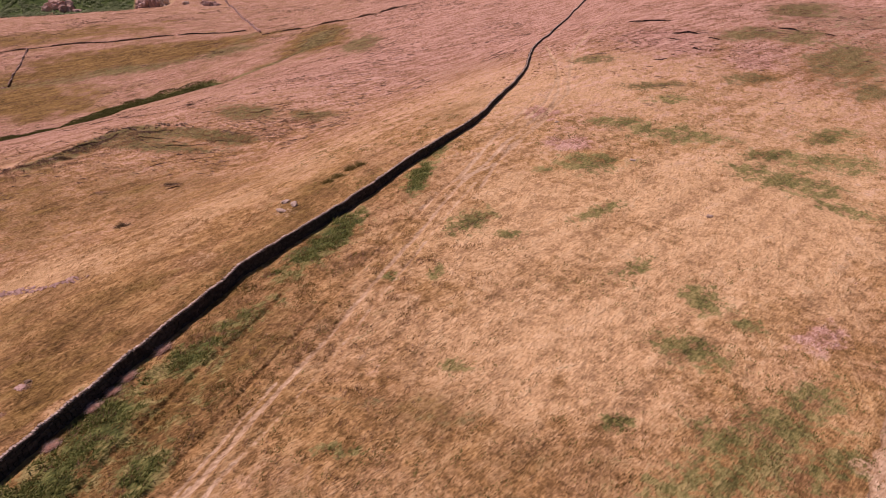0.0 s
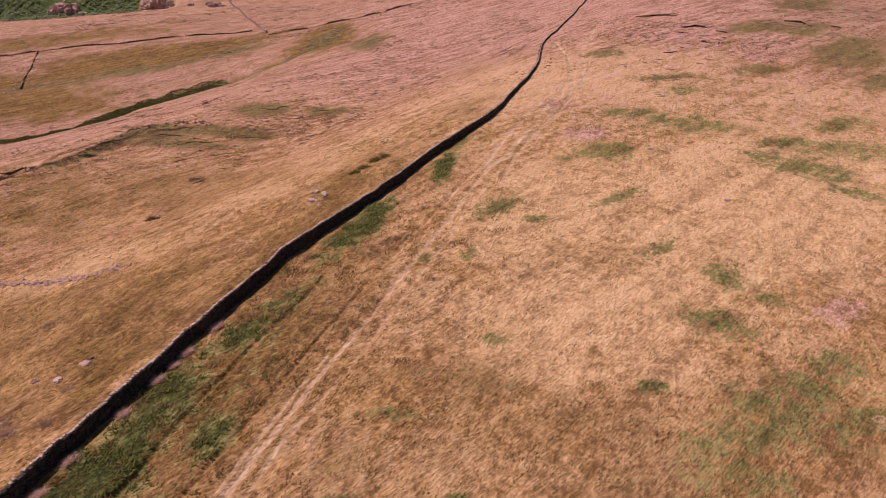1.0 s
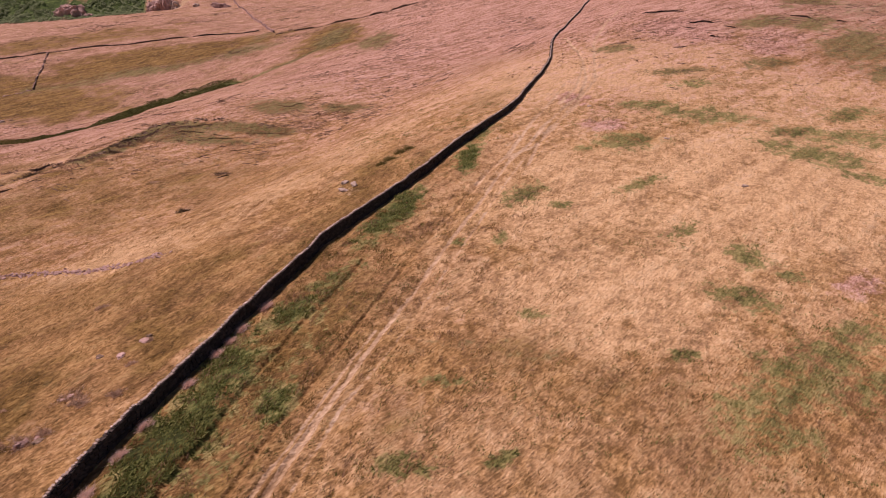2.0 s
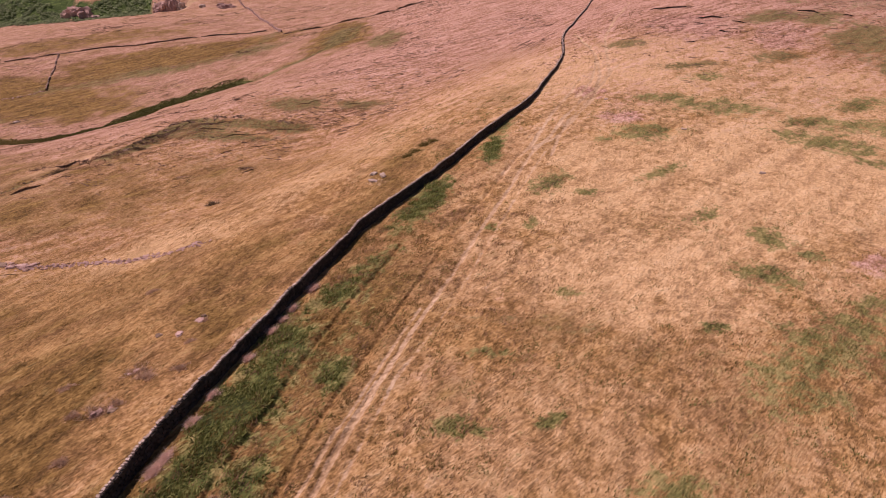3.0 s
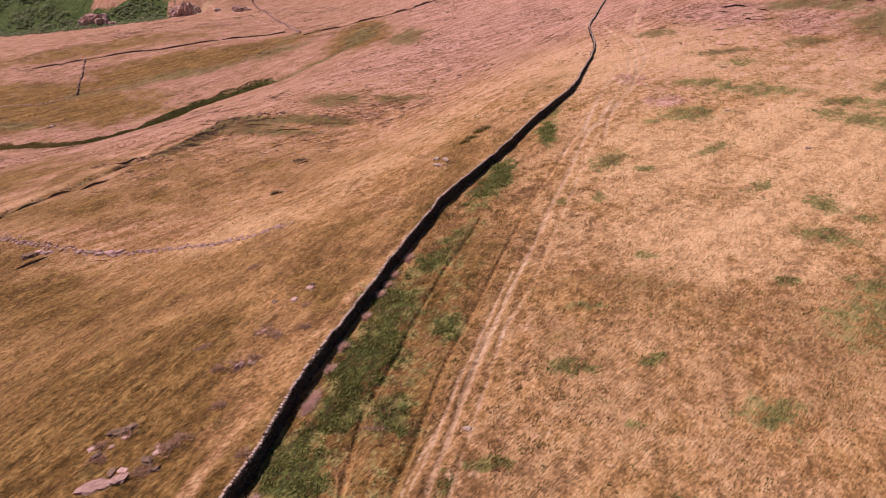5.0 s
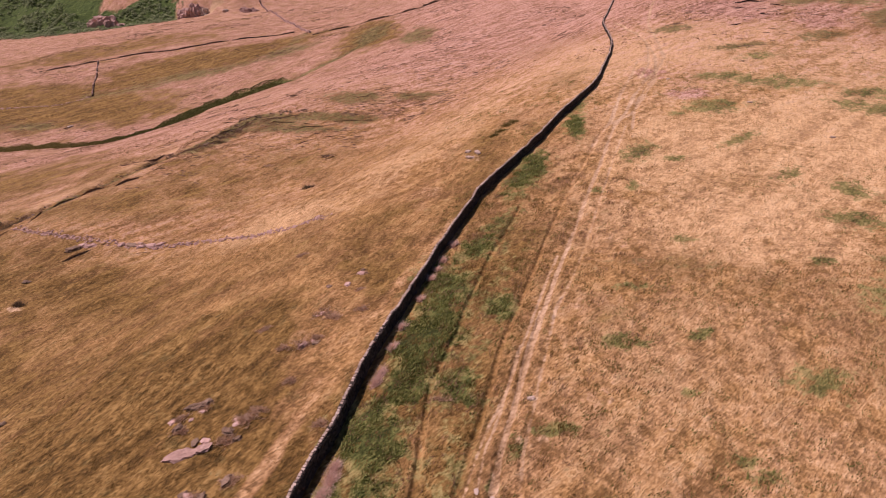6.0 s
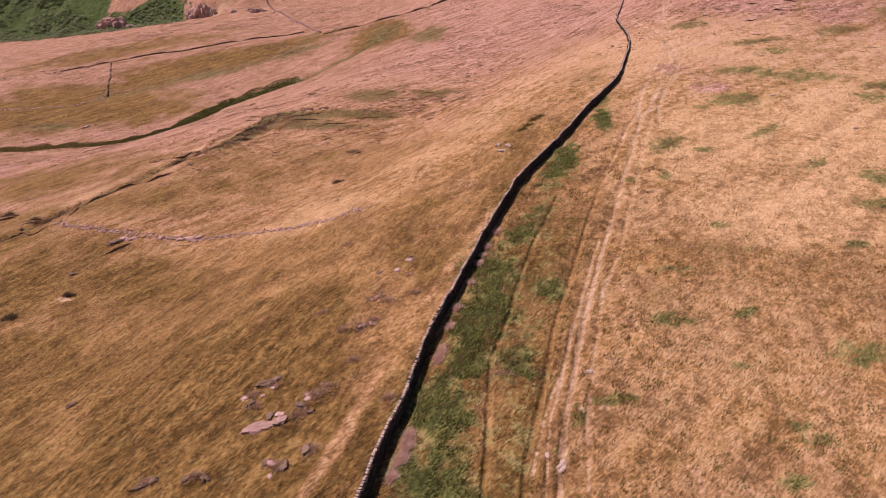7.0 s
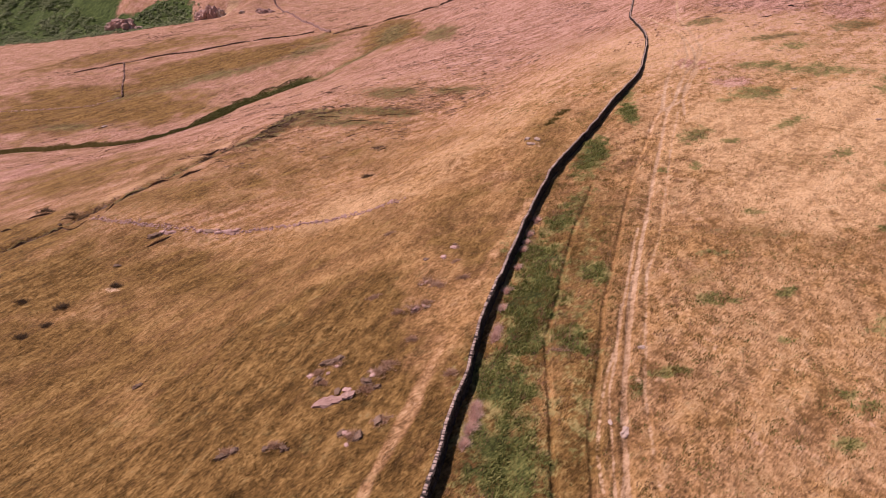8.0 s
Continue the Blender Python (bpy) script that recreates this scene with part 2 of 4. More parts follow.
patch("olive", -29.5, 35.3, 9.3, 4.2, 87, 0.6)
patch("olive", -17.8, 65.6, 14.6, 4.4, 77, 0.6)
patch("olive", -3, 29, 8.7, 3.5, 178, 0.4)
patch("olive", -13.2, 31.4, 5.1, 3.3, 70, 0.4)
patch("olive", -23.3, 5.7, 4.8, 3, 178, 0.35)
patch("olive", 4.3, 25.7, 7.3, 2.2, 180, 0.4)
patch("pale", 12.4, 52.2, 10.1, 5.1, 3)
patch("pale", 29.4, 68.6, 8.9, 6.2, 28)
patch("pale", 9.4, 40.4, 7.4, 4.7, 5)
patch("pale", 38.6, 53.1, 8.1, 4, 10)
patch("pale", 34.5, 59.5, 6.4, 3.9, 19)
patch("pale", 8.4, 36.9, 9.3, 7, 19)
patch("pale", 12.5, 39.5, 7.8, 5.5, 24)
patch("pale", -17.8, 96.3, 18, 11.7, 66, 0.6)
patch("pale", -31.5, 73.5, 14.2, 8.8, 23, 0.6)
patch("pale", -48, 62.2, 8.2, 6.5, 147)
patch("pale", -35.9, 61.4, 12.4, 6.1, 54, 0.6)
patch("pale", -50.7, 59, 8.4, 5.3, 172)
patch("pale", -96.8, 194.6, 72.5, 13.4, 144)
patch("pale", 28.4, 104.8, 8.3, 6.3, 4)
patch("pale", 57.7, 96.9, 11, 4.5, 6)
patch("pale", -177.8, 424.2, 37.4, 32.8, 89)
patch("heather", 53.9, 146.2, 23.4, 14.4, 70)
patch("heather", 18, 80.6, 4.2, 3.1, 9)
patch("heather", 30.5, 38, 3.3, 1.9, 36, 0.4)
patch("heather", 38.5, 44.8, 2.3, 1.7, 63, 0.4)
patch("heather", 64.4, 124.6, 10.5, 6.1, 49)
patch("heather", 107.1, 165.8, 20.2, 7.8, 54)
patch("heather", -3.9, 35.6, 3.4, 1.6, 46, 0.4)
patch("heather", -13.1, 4.1, 2.4, 1.4, 156, 0.4)
patch("heather", -4.9, 4.9, 1.4, 0.9, 34, 0.4)
patch("heather", -10.2, 3.3, 2.6, 1.1, 1, 0.4)
patch("heather", -3.9, 35.7, 2.8, 2.1, 5, 0.4)
patch("heather", -10.8, 24.8, 2.7, 1.8, 179, 0.4)
patch("heather", -13, 14.3, 2.3, 1.4, 1, 0.4)
patch("heather", -10, 24.8, 3.3, 1.5, 12, 0.4)
patch("heather", 16, 94.8, 4.4, 3.8, 86)
patch("heather", -24.3, 10.6, 1.8, 1.3, 177, 0.4)
patch("heather", -120.4, 332.5, 12.5, 8, 136)
patch("bare", -19.5, 64, 2.6, 1.3, 138, 0.7)
patch("bare", -25.6, 53.5, 1.7, 1.6, 74, 0.6)
patch("bare", 27, 25.3, 1.9, 0.8, 170)
patch("bare", -17.2, 10.6, 0.7, 0.4, 0)
patch("bare", -16.9, 19, 0.7, 0.4, 71)
patch("bare", -18.7, 10.5, 0.5, 0.3, 66)
patch("bare", -11.8, 13.5, 0.5, 0.3, 11)
patch("bare", -8.5, 10.5, 0.5, 0.3, 5)
patch("bare", -25.6, 53.9, 2.3, 1.3, 128, 0.6)
patch("bare", -81.6, 46, 1.8, 0.8, 162)
patch("olive", -56, 6, 18, 8, 170, 1.15)
patch("olive", -72, 14, 14, 8, 165, 0.95)
patch("olive", -41, 3, 7, 5, 160, 1.1)
patch("olive", -200, 235, 60, 28, 170, 0.9)
patch("olive", -125, 110, 35, 22, 150, 0.7)
patch("olive", -220, 330, 70, 30, 20, 0.7)
patch("olive", -110, 65, 14, 20, 60, 0.8)
patch("olive", -78, 28, 22, 13, 165, 0.75)
patch("olive", -50, 18, 15, 10, 60, 1.2)
patch("olive", -37, 8, 8, 4.5, 75, 0.9)
patch("olive", -96, 48, 14, 16, 80, 0.9)
patch("olive", -26, 4, 5, 3.5, 70, 0.8)
patch("pale", 20, 44, 26, 15, 30, 0.7)
patch("pale", 40, 60, 24, 14, 20, 0.7)
patch("olive", -7, 27, 12, 6, 20, 0.26)
patch("pale", 28, 95, 30, 14, 10, 0.6)
patch("heather", -40, 13, 6, 4, 20, 0.4)
patch("heather", -44.5, 16, 4, 3, 70, 0.4)
patch("heather", -48, 8, 6, 2, 170, 0.4)
patch("heather", -37, 25, 4, 2, 160, 0.4)
patch("pale", 45, 85, 30, 20, 20, 0.7)
patch("pale", -4, 100, 14, 30, 75, 0.3)
patch("green", -23.6, 8, 6, 1.0, 75, 0.8)
patch("green", -21.8, 18, 6, 1.1, 72, 0.8)
patch("green", -18.6, 29, 6, 1.2, 66, 0.75)
patch("olive", -23, 12, 14, 2.2, 73, 0.7)
patch("olive", -17, 32, 12, 2.6, 66, 0.5)
patch("green", -20.3, 8.5, 2, 0.5, 70, 0.9)
patch("pale", 22, 115, 36, 26, 20, 0.9)
patch("pale", -14, 80, 12, 26, 70, 0.3)
patch("pale", 12, 62, 26, 14, 20, 0.6)
patch("pale", 0, 42, 18, 9, 30, 0.4)
patch("heather", 30.5, 38, 3.0, 1.8, 36, 0.9)
patch("heather", 55, 150, 26, 14, 70, 1.1)
patch("green", -29.5, 3, 3.4, 2.4, 100, 1.5)
patch("green", -30.5, -1, 3, 2.4, 100, 1.5)
patch("green", -22.5, 33, 6, 2, 65, 0.85)
patch("green", -17, 41, 5, 1.6, 62, 0.8)
patch("green", -26.2, 22, 6, 2.2, 75, 1.2)
patch("olive", -20, 30, 18, 5.5, 66, 0.6)
patch("bare", -202, 466, 14, 4, 80, 2.0)
patch("olive", -135, 300, 50, 14, 25, 1.0)
patch("olive", -170, 268, 40, 12, 30, 0.8)
patch("sedge", 95, 130, 22, 14, 50, 0.65)
patch("sedge", 110, 170, 30, 18, 55, 0.6)
patch("heather", 70, 135, 22, 10, 60, 0.9)
patch("pale", 12, 42, 26, 13, 30, 0.75)
patch("pale", -2, 15, 26, 17, 30, 0.5)
patch("pale", -9, 32, 14, 7, 60, 0.4)
patch("pale", 1, 27, 17, 7, 15, 0.45)
patch("pale", 30, 62, 26, 16, 25, 1.0)
patch("pale", 10, 58, 20, 10, 40, 0.9)
patch("heather", -166, 146, 20, 9, 130, 1.2)
patch("pale", -165, 172, 24, 2.5, 155, 1.1)
patch("heather", 24, 92, 14, 8, 60, 0.6)
patch("olive", -14, 8, 12, 9, 70, 0.2)
patch("olive", 10, 20, 16, 7, 20, 0.25)
patch("olive", -62, 24, 46, 24, 60, 0.5)
patch("olive", -22, 22, 26, 5, 70, 0.5)
patch("olive", -30, 12, 20, 4, 70, 0.8)
patch("green", 20, 26, 7, 3.4, 20, 0.85)
patch("green", 26, 31, 4, 2.2, 30, 0.85)
patch("green", 15, 21, 4, 1.8, 10, 0.8)

# ---- materials ----


class Nodes:
    """A node material in the making."""

    def __init__(self, name, rough=0.9):
        self.mat = bpy.data.materials.new(name)
        self.mat.use_nodes = True
        self.tree = self.mat.node_tree
        self.bsdf = self.tree.nodes["Principled BSDF"]
        self.bsdf.inputs["Roughness"].default_value = rough
        self.bsdf.inputs["Specular IOR Level"].default_value = 0.15
        self.where = self.tree.nodes.new("ShaderNodeNewGeometry")

    def link(self, a, b):
        self.tree.links.new(a, b)

    def noise(self, scale, detail=4.0, rough=0.55, stretch=None, turn=0.0, offset=0.0):
        node = self.tree.nodes.new("ShaderNodeTexNoise")
        node.inputs["Scale"].default_value = scale
        node.inputs["Detail"].default_value = detail
        node.inputs["Roughness"].default_value = rough
        place = self.tree.nodes.new("ShaderNodeMapping")
        place.inputs["Location"].default_value = (offset, offset * 0.7, 0)
        place.inputs["Rotation"].default_value = (0, 0, radians(turn))
        if stretch:
            place.vector_type = "TEXTURE"
            place.inputs["Scale"].default_value = [1 / s for s in stretch]
        self.link(self.where.outputs["Position"], place.inputs["Vector"])
        self.link(place.outputs["Vector"], node.inputs["Vector"])
        return node.outputs["Fac"]

    def cells(self, scale, stretch, turn, offset=0.0):
        """Rounded lumps, high in their middles."""
        node = self.tree.nodes.new("ShaderNodeTexVoronoi")
        node.feature = "SMOOTH_F1"
        node.inputs["Scale"].default_value = scale
        node.inputs["Smoothness"].default_value = 1.0
        place = self.tree.nodes.new("ShaderNodeMapping")
        place.vector_type = "TEXTURE"
        place.inputs["Location"].default_value = (offset, offset * 0.7, 0)
        place.inputs["Rotation"].default_value = (0, 0, radians(turn))
        place.inputs["Scale"].default_value = [1 / v for v in stretch]
        warp = self.tree.nodes.new("ShaderNodeTexNoise")
        warp.inputs["Scale"].default_value, warp.inputs["Detail"].default_value = scale * 0.8, 2
        self.link(self.where.outputs["Position"], warp.inputs["Vector"])
        bend = self.tree.nodes.new("ShaderNodeVectorMath")
        bend.operation = "MULTIPLY_ADD"
        self.link(warp.outputs["Color"], bend.inputs[0])
        bend.inputs[1].default_value = (0.9 / scale, 0.9 / scale, 0)
        self.link(self.where.outputs["Position"], bend.inputs[2])
        self.link(bend.outputs[0], place.inputs["Vector"])
        self.link(place.outputs["Vector"], node.inputs["Vector"])
        return self.value("SUBTRACT", 1.0, node.outputs["Distance"])

    def value(self, op, a, b=0.0, clamp=False):
        node = self.tree.nodes.new("ShaderNodeMath")
        node.operation, node.use_clamp = op, clamp
        for n, v in enumerate((a, b)):
            if isinstance(v, (int, float)):
                node.inputs[n].default_value = v
            else:
                self.link(v, node.inputs[n])
        return node.outputs[0]

    def span(self, v, low, high):
        node = self.tree.nodes.new("ShaderNodeMapRange")
        node.interpolation_type = "SMOOTHSTEP"
        node.inputs["From Min"].default_value, node.inputs["From Max"].default_value = low, high
        self.link(v, node.inputs["Value"])
        return node.outputs["Result"]

    def ramp(self, v, *stops):
        node = self.tree.nodes.new("ShaderNodeValToRGB")
        while len(node.color_ramp.elements) < len(stops):
            node.color_ramp.elements.new(0.5)
        for e, (at, rgb) in zip(node.color_ramp.elements, stops):
            e.position, e.color = at, (*rgb, 1)
        self.link(v, node.inputs["Fac"])
        return node.outputs["Color"]

    def mix(self, fac, a, b, how="MIX"):
        node = self.tree.nodes.new("ShaderNodeMix")
        node.data_type, node.blend_type = "RGBA", how
        for slot, v in ((0, fac), (6, a), (7, b)):
            if isinstance(v, (int, float)):
                node.inputs[slot].default_value = v
            elif isinstance(v, tuple):
                node.inputs[slot].default_value = (*v, 1)
            else:
                self.link(v, node.inputs[slot])
        return node.outputs[2]

    def attribute(self, name):
        node = self.tree.nodes.new("ShaderNodeAttribute")
        node.attribute_name = name
        split = self.tree.nodes.new("ShaderNodeSeparateColor")
        self.link(node.outputs["Color"], split.inputs["Color"])
        return split.outputs["Red"], split.outputs["Green"], split.outputs["Blue"], node.outputs["Alpha"]

    def bump(self, height, strength, distance):
        node = self.tree.nodes.new("ShaderNodeBump")
        node.inputs["Strength"].default_value, node.inputs["Distance"].default_value = strength, distance
        self.link(height, node.inputs["Height"])
        self.link(node.outputs["Normal"], self.bsdf.inputs["Normal"])

    def done(self, colour):
        self.link(colour, self.bsdf.inputs["Base Color"])
        return self.mat


STRAW = ((0.185, 0.101, 0.034), (0.405, 0.234, 0.088), (0.56, 0.355, 0.155))


def moor_material():
    n = Nodes("moor_grass", 0.95)
    green, bare, olive, heather = n.attribute("cover")
    pale, rut, sedge, bracken = n.attribute("wear")
    fine, small, mid, broad = n.noise(3.0, 4, 0.6), n.noise(0.9, 5, 0.6), n.noise(0.16, 4), n.noise(0.028, 3)
    swept = n.noise(0.30, 5, 0.65, (0.30, 1.9, 1), 40)
    combed = n.noise(1.1, 5, 0.62, (1.7, 0.22, 1), -19)
    blades = n.noise(5.5, 4, 0.7, (0.35, 1.4, 1), 40)

    def swing(v, gain):
        return n.value("MULTIPLY", n.value("SUBTRACT", v, 0.5), gain)

    def total(*parts):
        out = parts[0]
        for p in parts[1:]:
            out = n.value("ADD", out, p)
        return out

    lying = n.value("MULTIPLY", swing(combed, 1.0), n.value("ADD", n.value("MULTIPLY", olive, 0.7), 0.22))
    tufts, wisps = n.cells(1.5, (0.6, 1.4, 1), 30), n.cells(3.6, (0.45, 1.6, 1), 38, 5)
    tone = total(swing(fine, 0.80), lying, swing(small, 0.75), swing(blades, 0.90), swing(swept, 1.0), swing(wisps, 0.15), 0.47)
    straw = n.ramp(tone, (0.26, STRAW[0]), (0.50, STRAW[1]), (0.72, STRAW[2]))
    rusty = n.ramp(tone, (0.26, (0.15, 0.078, 0.030)), (0.50, (0.365, 0.198, 0.088)), (0.72, (0.53, 0.333, 0.178)))
    colour = n.mix(n.span(total(swing(mid, 1.2), swing(small, 0.5), 0.5), 0.32, 0.72), straw, rusty)
    light = n.ramp(tone, (0.22, (0.36, 0.218, 0.105)), (0.50, (0.60, 0.385, 0.188)), (0.74, (0.70, 0.48, 0.265)))
    colour = n.mix(n.span(total(n.value("MULTIPLY", pale, 0.8), swing(small, 0.8), swing(mid, 0.8)), 0.15, 0.75), colour, light)
    # Heather's own colour, used as well for the pink haze on far ground.
    ling_haze = n.ramp(tone, (0.26, (0.18, 0.084, 0.054)), (0.50, (0.43, 0.236, 0.168)), (0.72, (0.61, 0.392, 0.300)))
    colour = n.mix(n.span(total(n.value("MULTIPLY", heather, 0.75), swing(small, 1.1), swing(swept, 0.9), swing(fine, 0.5)), 0.25, 0.8), colour, ling_haze)
    dull = n.ramp(tone, (0.22, (0.068, 0.038, 0.010)), (0.50, (0.190, 0.109, 0.031)), (0.76, (0.345, 0.213, 0.072)))
    colour = n.mix(n.span(total(olive, swing(mid, 1.1), swing(small, 0.7), swing(swept, 1.1)), 0.12, 0.75), colour, dull)
    marsh = n.ramp(tone, (0.26, (0.050, 0.040, 0.014)), (0.52, (0.150, 0.120, 0.042)), (0.74, (0.28, 0.21, 0.090)))
    colour = n.mix(n.span(total(n.value("MULTIPLY", sedge, 0.72), swing(small, 1.9), swing(fine, 1.0), swing(swept, 1.0)), 0.32, 0.75), colour, marsh)
    specks = n.noise(0.55, 6, 0.68, offset=31)
    colour = n.mix(n.value("MULTIPLY", n.span(total(specks, swing(broad, 0.25), n.value("MULTIPLY", pale, -0.05)), 0.565, 0.68), 0.42), colour, marsh)
    lush = n.ramp(tone, (0.26, (0.060, 0.058, 0.016)), (0.50, (0.180, 0.160, 0.052)), (0.72, (0.34, 0.270, 0.105)))
    deep = n.ramp(tone, (0.26, (0.028, 0.036, 0.009)), (0.50, (0.085, 0.100, 0.026)), (0.72, (0.19, 0.195, 0.06)))
    lush = n.mix(n.span(total(green, swing(small, 0.5)), 0.95, 1.25), lush, deep)
    colour = n.mix(n.span(total(n.value("MULTIPLY", green, 0.72), swing(small, 1.9), swing(fine, 1.2)), 0.38, 0.72), colour, lush)
    fern = n.ramp(tone, (0.28, (0.018, 0.034, 0.008)), (0.52, (0.055, 0.090, 0.020)), (0.74, (0.12, 0.16, 0.045)))
    colour = n.mix(n.span(total(bracken, swing(mid, 0.8)), 0.40, 0.65), colour, fern)
    earth = n.ramp(tone, (0.24, (0.28, 0.172, 0.088)), (0.50, (0.47, 0.31, 0.175)), (0.76, (0.62, 0.445, 0.285)))
    colour = n.mix(n.span(total(rut, swing(small, 0.9), swing(fine, 0.9)), 0.38, 0.78), colour, earth)
    colour = n.mix(n.span(total(n.value("MULTIPLY", bare, 0.7), swing(small, 1.2), swing(fine, 1.1)), 0.36, 0.85), colour, earth)
    n.bump(total(n.value("MULTIPLY", fine, 0.45), n.value("MULTIPLY", blades, 0.5), n.value("MULTIPLY", combed, 0.7), n.value("MULTIPLY", tufts, 0.30), n.value("MULTIPLY", wisps, 0.22), n.value("MULTIPLY", swept, 1.3)), 1.0, 0.36)
    return n.done(colour)


def leaf_material(name, dark, mid, light, rough=0.8):
    """Blades and leaves: each one a little different."""
    n = Nodes(name, rough)
    chance = n.where.outputs["Random Per Island"]
    patchy = n.noise(0.5, 3)
    v = n.value("ADD", n.value("MULTIPLY", chance, 0.65), n.value("MULTIPLY", patchy, 0.45))
    colour = n.ramp(v, (0.12, dark), (0.5, mid), (0.9, light))
    n.link(colour, n.bsdf.inputs["Base Color"])
    n.bump(n.noise(40, 2), 0.3, 0.01)
    # Thin blades let some of the sun through.
    glow = n.tree.nodes.new("ShaderNodeBsdfTranslucent")
    n.link(colour, glow.inputs["Color"])
    both = n.tree.nodes.new("ShaderNodeMixShader")
    both.inputs[0].default_value = 0.45
    n.link(n.bsdf.outputs[0], both.inputs[1])
    n.link(glow.outputs[0], both.inputs[2])
    n.link(both.outputs[0], n.tree.nodes["Material Output"].inputs["Surface"])
    return n.mat


def stone_material(name, dark, mid, light, lichen=0.4):
    n = Nodes(name, 0.9)
    chance = n.tree.nodes.new("ShaderNodeObjectInfo").outputs["Random"]
    island = n.where.outputs["Random Per Island"]
    grain, blotch = n.noise(14, 5, 0.65), n.noise(2.6, 4)
    v = n.value("ADD", n.value("MULTIPLY", grain, 0.4), n.value("MULTIPLY", blotch, 0.3))
    v = n.value("ADD", v, n.value("MULTIPLY", n.value("ADD", chance, island), 0.16))
    colour = n.ramp(v, (0.28, dark), (0.52, mid), (0.74, light))
    colour = n.mix(n.value("MULTIPLY", n.span(n.noise(5, 4, 0.7, offset=9), 0.58, 0.68), lichen), colour, (0.12, 0.115, 0.07))
    n.bump(n.value("ADD", grain, blotch), 0.7, 0.03)
    return n.done(colour)


MOOR = moor_material()
BLADE = leaf_material("dry_grass_blades", (0.265, 0.153, 0.056), (0.362, 0.214, 0.083), (0.435, 0.270, 0.115))
DULL = leaf_material("olive_grass_blades", (0.095, 0.060, 0.016), (0.18, 0.112, 0.031), (0.29, 0.185, 0.062))
GREEN = leaf_material("green_blades", (0.070, 0.070, 0.018), (0.165, 0.158, 0.044), (0.30, 0.265, 0.088))
BOG = leaf_material("bog_rush_blades", (0.036, 0.038, 0.010), (0.090, 0.088, 0.024), (0.18, 0.165, 0.055))
LUSH = leaf_material("lush_fronds", (0.055, 0.068, 0.016), (0.165, 0.185, 0.048), (0.35, 0.345, 0.12))
FERN = leaf_material("bracken_fronds", (0.080, 0.115, 0.052), (0.19, 0.235, 0.11), (0.34, 0.385, 0.20))
SEDGE = leaf_material("olive_sedge_blades", (0.085, 0.070, 0.020), (0.175, 0.135, 0.042), (0.29, 0.215, 0.08))
SCRUB = leaf_material("brown_bank_sprigs", (0.095, 0.056, 0.038), (0.20, 0.122, 0.083), (0.36, 0.24, 0.175))
ROUGH = leaf_material("rough_brown_grass", (0.15, 0.086, 0.048), (0.28, 0.165, 0.09), (0.43, 0.27, 0.165))
BLEACHED = leaf_material("bleached_grass", (0.48, 0.31, 0.235), (0.68, 0.47, 0.37), (0.80, 0.62, 0.52))
TWIG = leaf_material("dark_heather_sprigs", (0.050, 0.034, 0.020), (0.115, 0.078, 0.044), (0.21, 0.145, 0.085))
LING = leaf_material("brown_heather_sprigs", (0.10, 0.05, 0.036), (0.24, 0.135, 0.092), (0.40, 0.265, 0.20))
DEAD = leaf_material("dead_heather_sprigs", (0.24, 0.15, 0.088), (0.46, 0.30, 0.185), (0.70, 0.50, 0.35))
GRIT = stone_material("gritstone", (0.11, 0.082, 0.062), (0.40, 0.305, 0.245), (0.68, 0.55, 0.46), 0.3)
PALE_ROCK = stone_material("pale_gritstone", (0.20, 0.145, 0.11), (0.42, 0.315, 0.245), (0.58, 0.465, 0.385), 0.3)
# Near black: shade on the wall's face is put into this colour.
SHADE_GRIT = stone_material("gritstone_in_shade", (0.016, 0.012, 0.010), (0.046, 0.036, 0.030), (0.12, 0.095, 0.078))

PINK_ROCK = stone_material("pink_gritstone", (0.24, 0.145, 0.115), (0.45, 0.295, 0.245), (0.64, 0.455, 0.39), 0.25)
SLAB_ROCK = stone_material("slab_gritstone", (0.17, 0.10, 0.078), (0.35, 0.225, 0.18), (0.52, 0.37, 0.31), 0.3)
BROWN_ROCK = stone_material("brown_gritstone", (0.065, 0.042, 0.028), (0.18, 0.118, 0.078), (0.35, 0.245, 0.175))


def soil_material(name, dark, light):
    n = Nodes(name, 0.95)
    colour = n.ramp(n.noise(3, 5, 0.65), (0.35, dark), (0.7, light))
    n.bump(n.noise(6, 5, 0.7), 0.8, 0.08)
    return n.done(colour)


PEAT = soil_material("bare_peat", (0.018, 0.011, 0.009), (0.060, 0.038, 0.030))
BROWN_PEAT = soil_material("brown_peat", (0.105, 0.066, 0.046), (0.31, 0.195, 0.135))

# ---- building helpers ----


def mesh_of(name, verts, faces, material):
    me = bpy.data.meshes.new(name)
    me.from_pydata(verts, [], faces)
    me.materials.append(material)
    if material == MOOR:
        places = np.array(verts)
        lay_cover(me, places[:, 0], places[:, 1])
    return me


def part(name, data, parent, label="", kind=""):
    ob = new(name, data)
    ob.parent = parent
    return tagged(ob, label=label, kind=kind)


def triangles(name, points, material):
    """A mesh of loose triangles from an array of corners, three to a triangle."""
    me = bpy.data.meshes.new(name)
    count = len(points) // 3
    me.vertices.add(count * 3)
    me.vertices.foreach_set("co", np.ascontiguousarray(points, np.float32).ravel())
    me.loops.add(count * 3)
    me.loops.foreach_set("vertex_index", np.arange(count * 3, dtype=np.int32))
    me.polygons.add(count)
    me.polygons.foreach_set("loop_start", np.arange(0, count * 3, 3, dtype=np.int32))
    me.materials.append(material)
    me.update()
    me.validate()
    return me


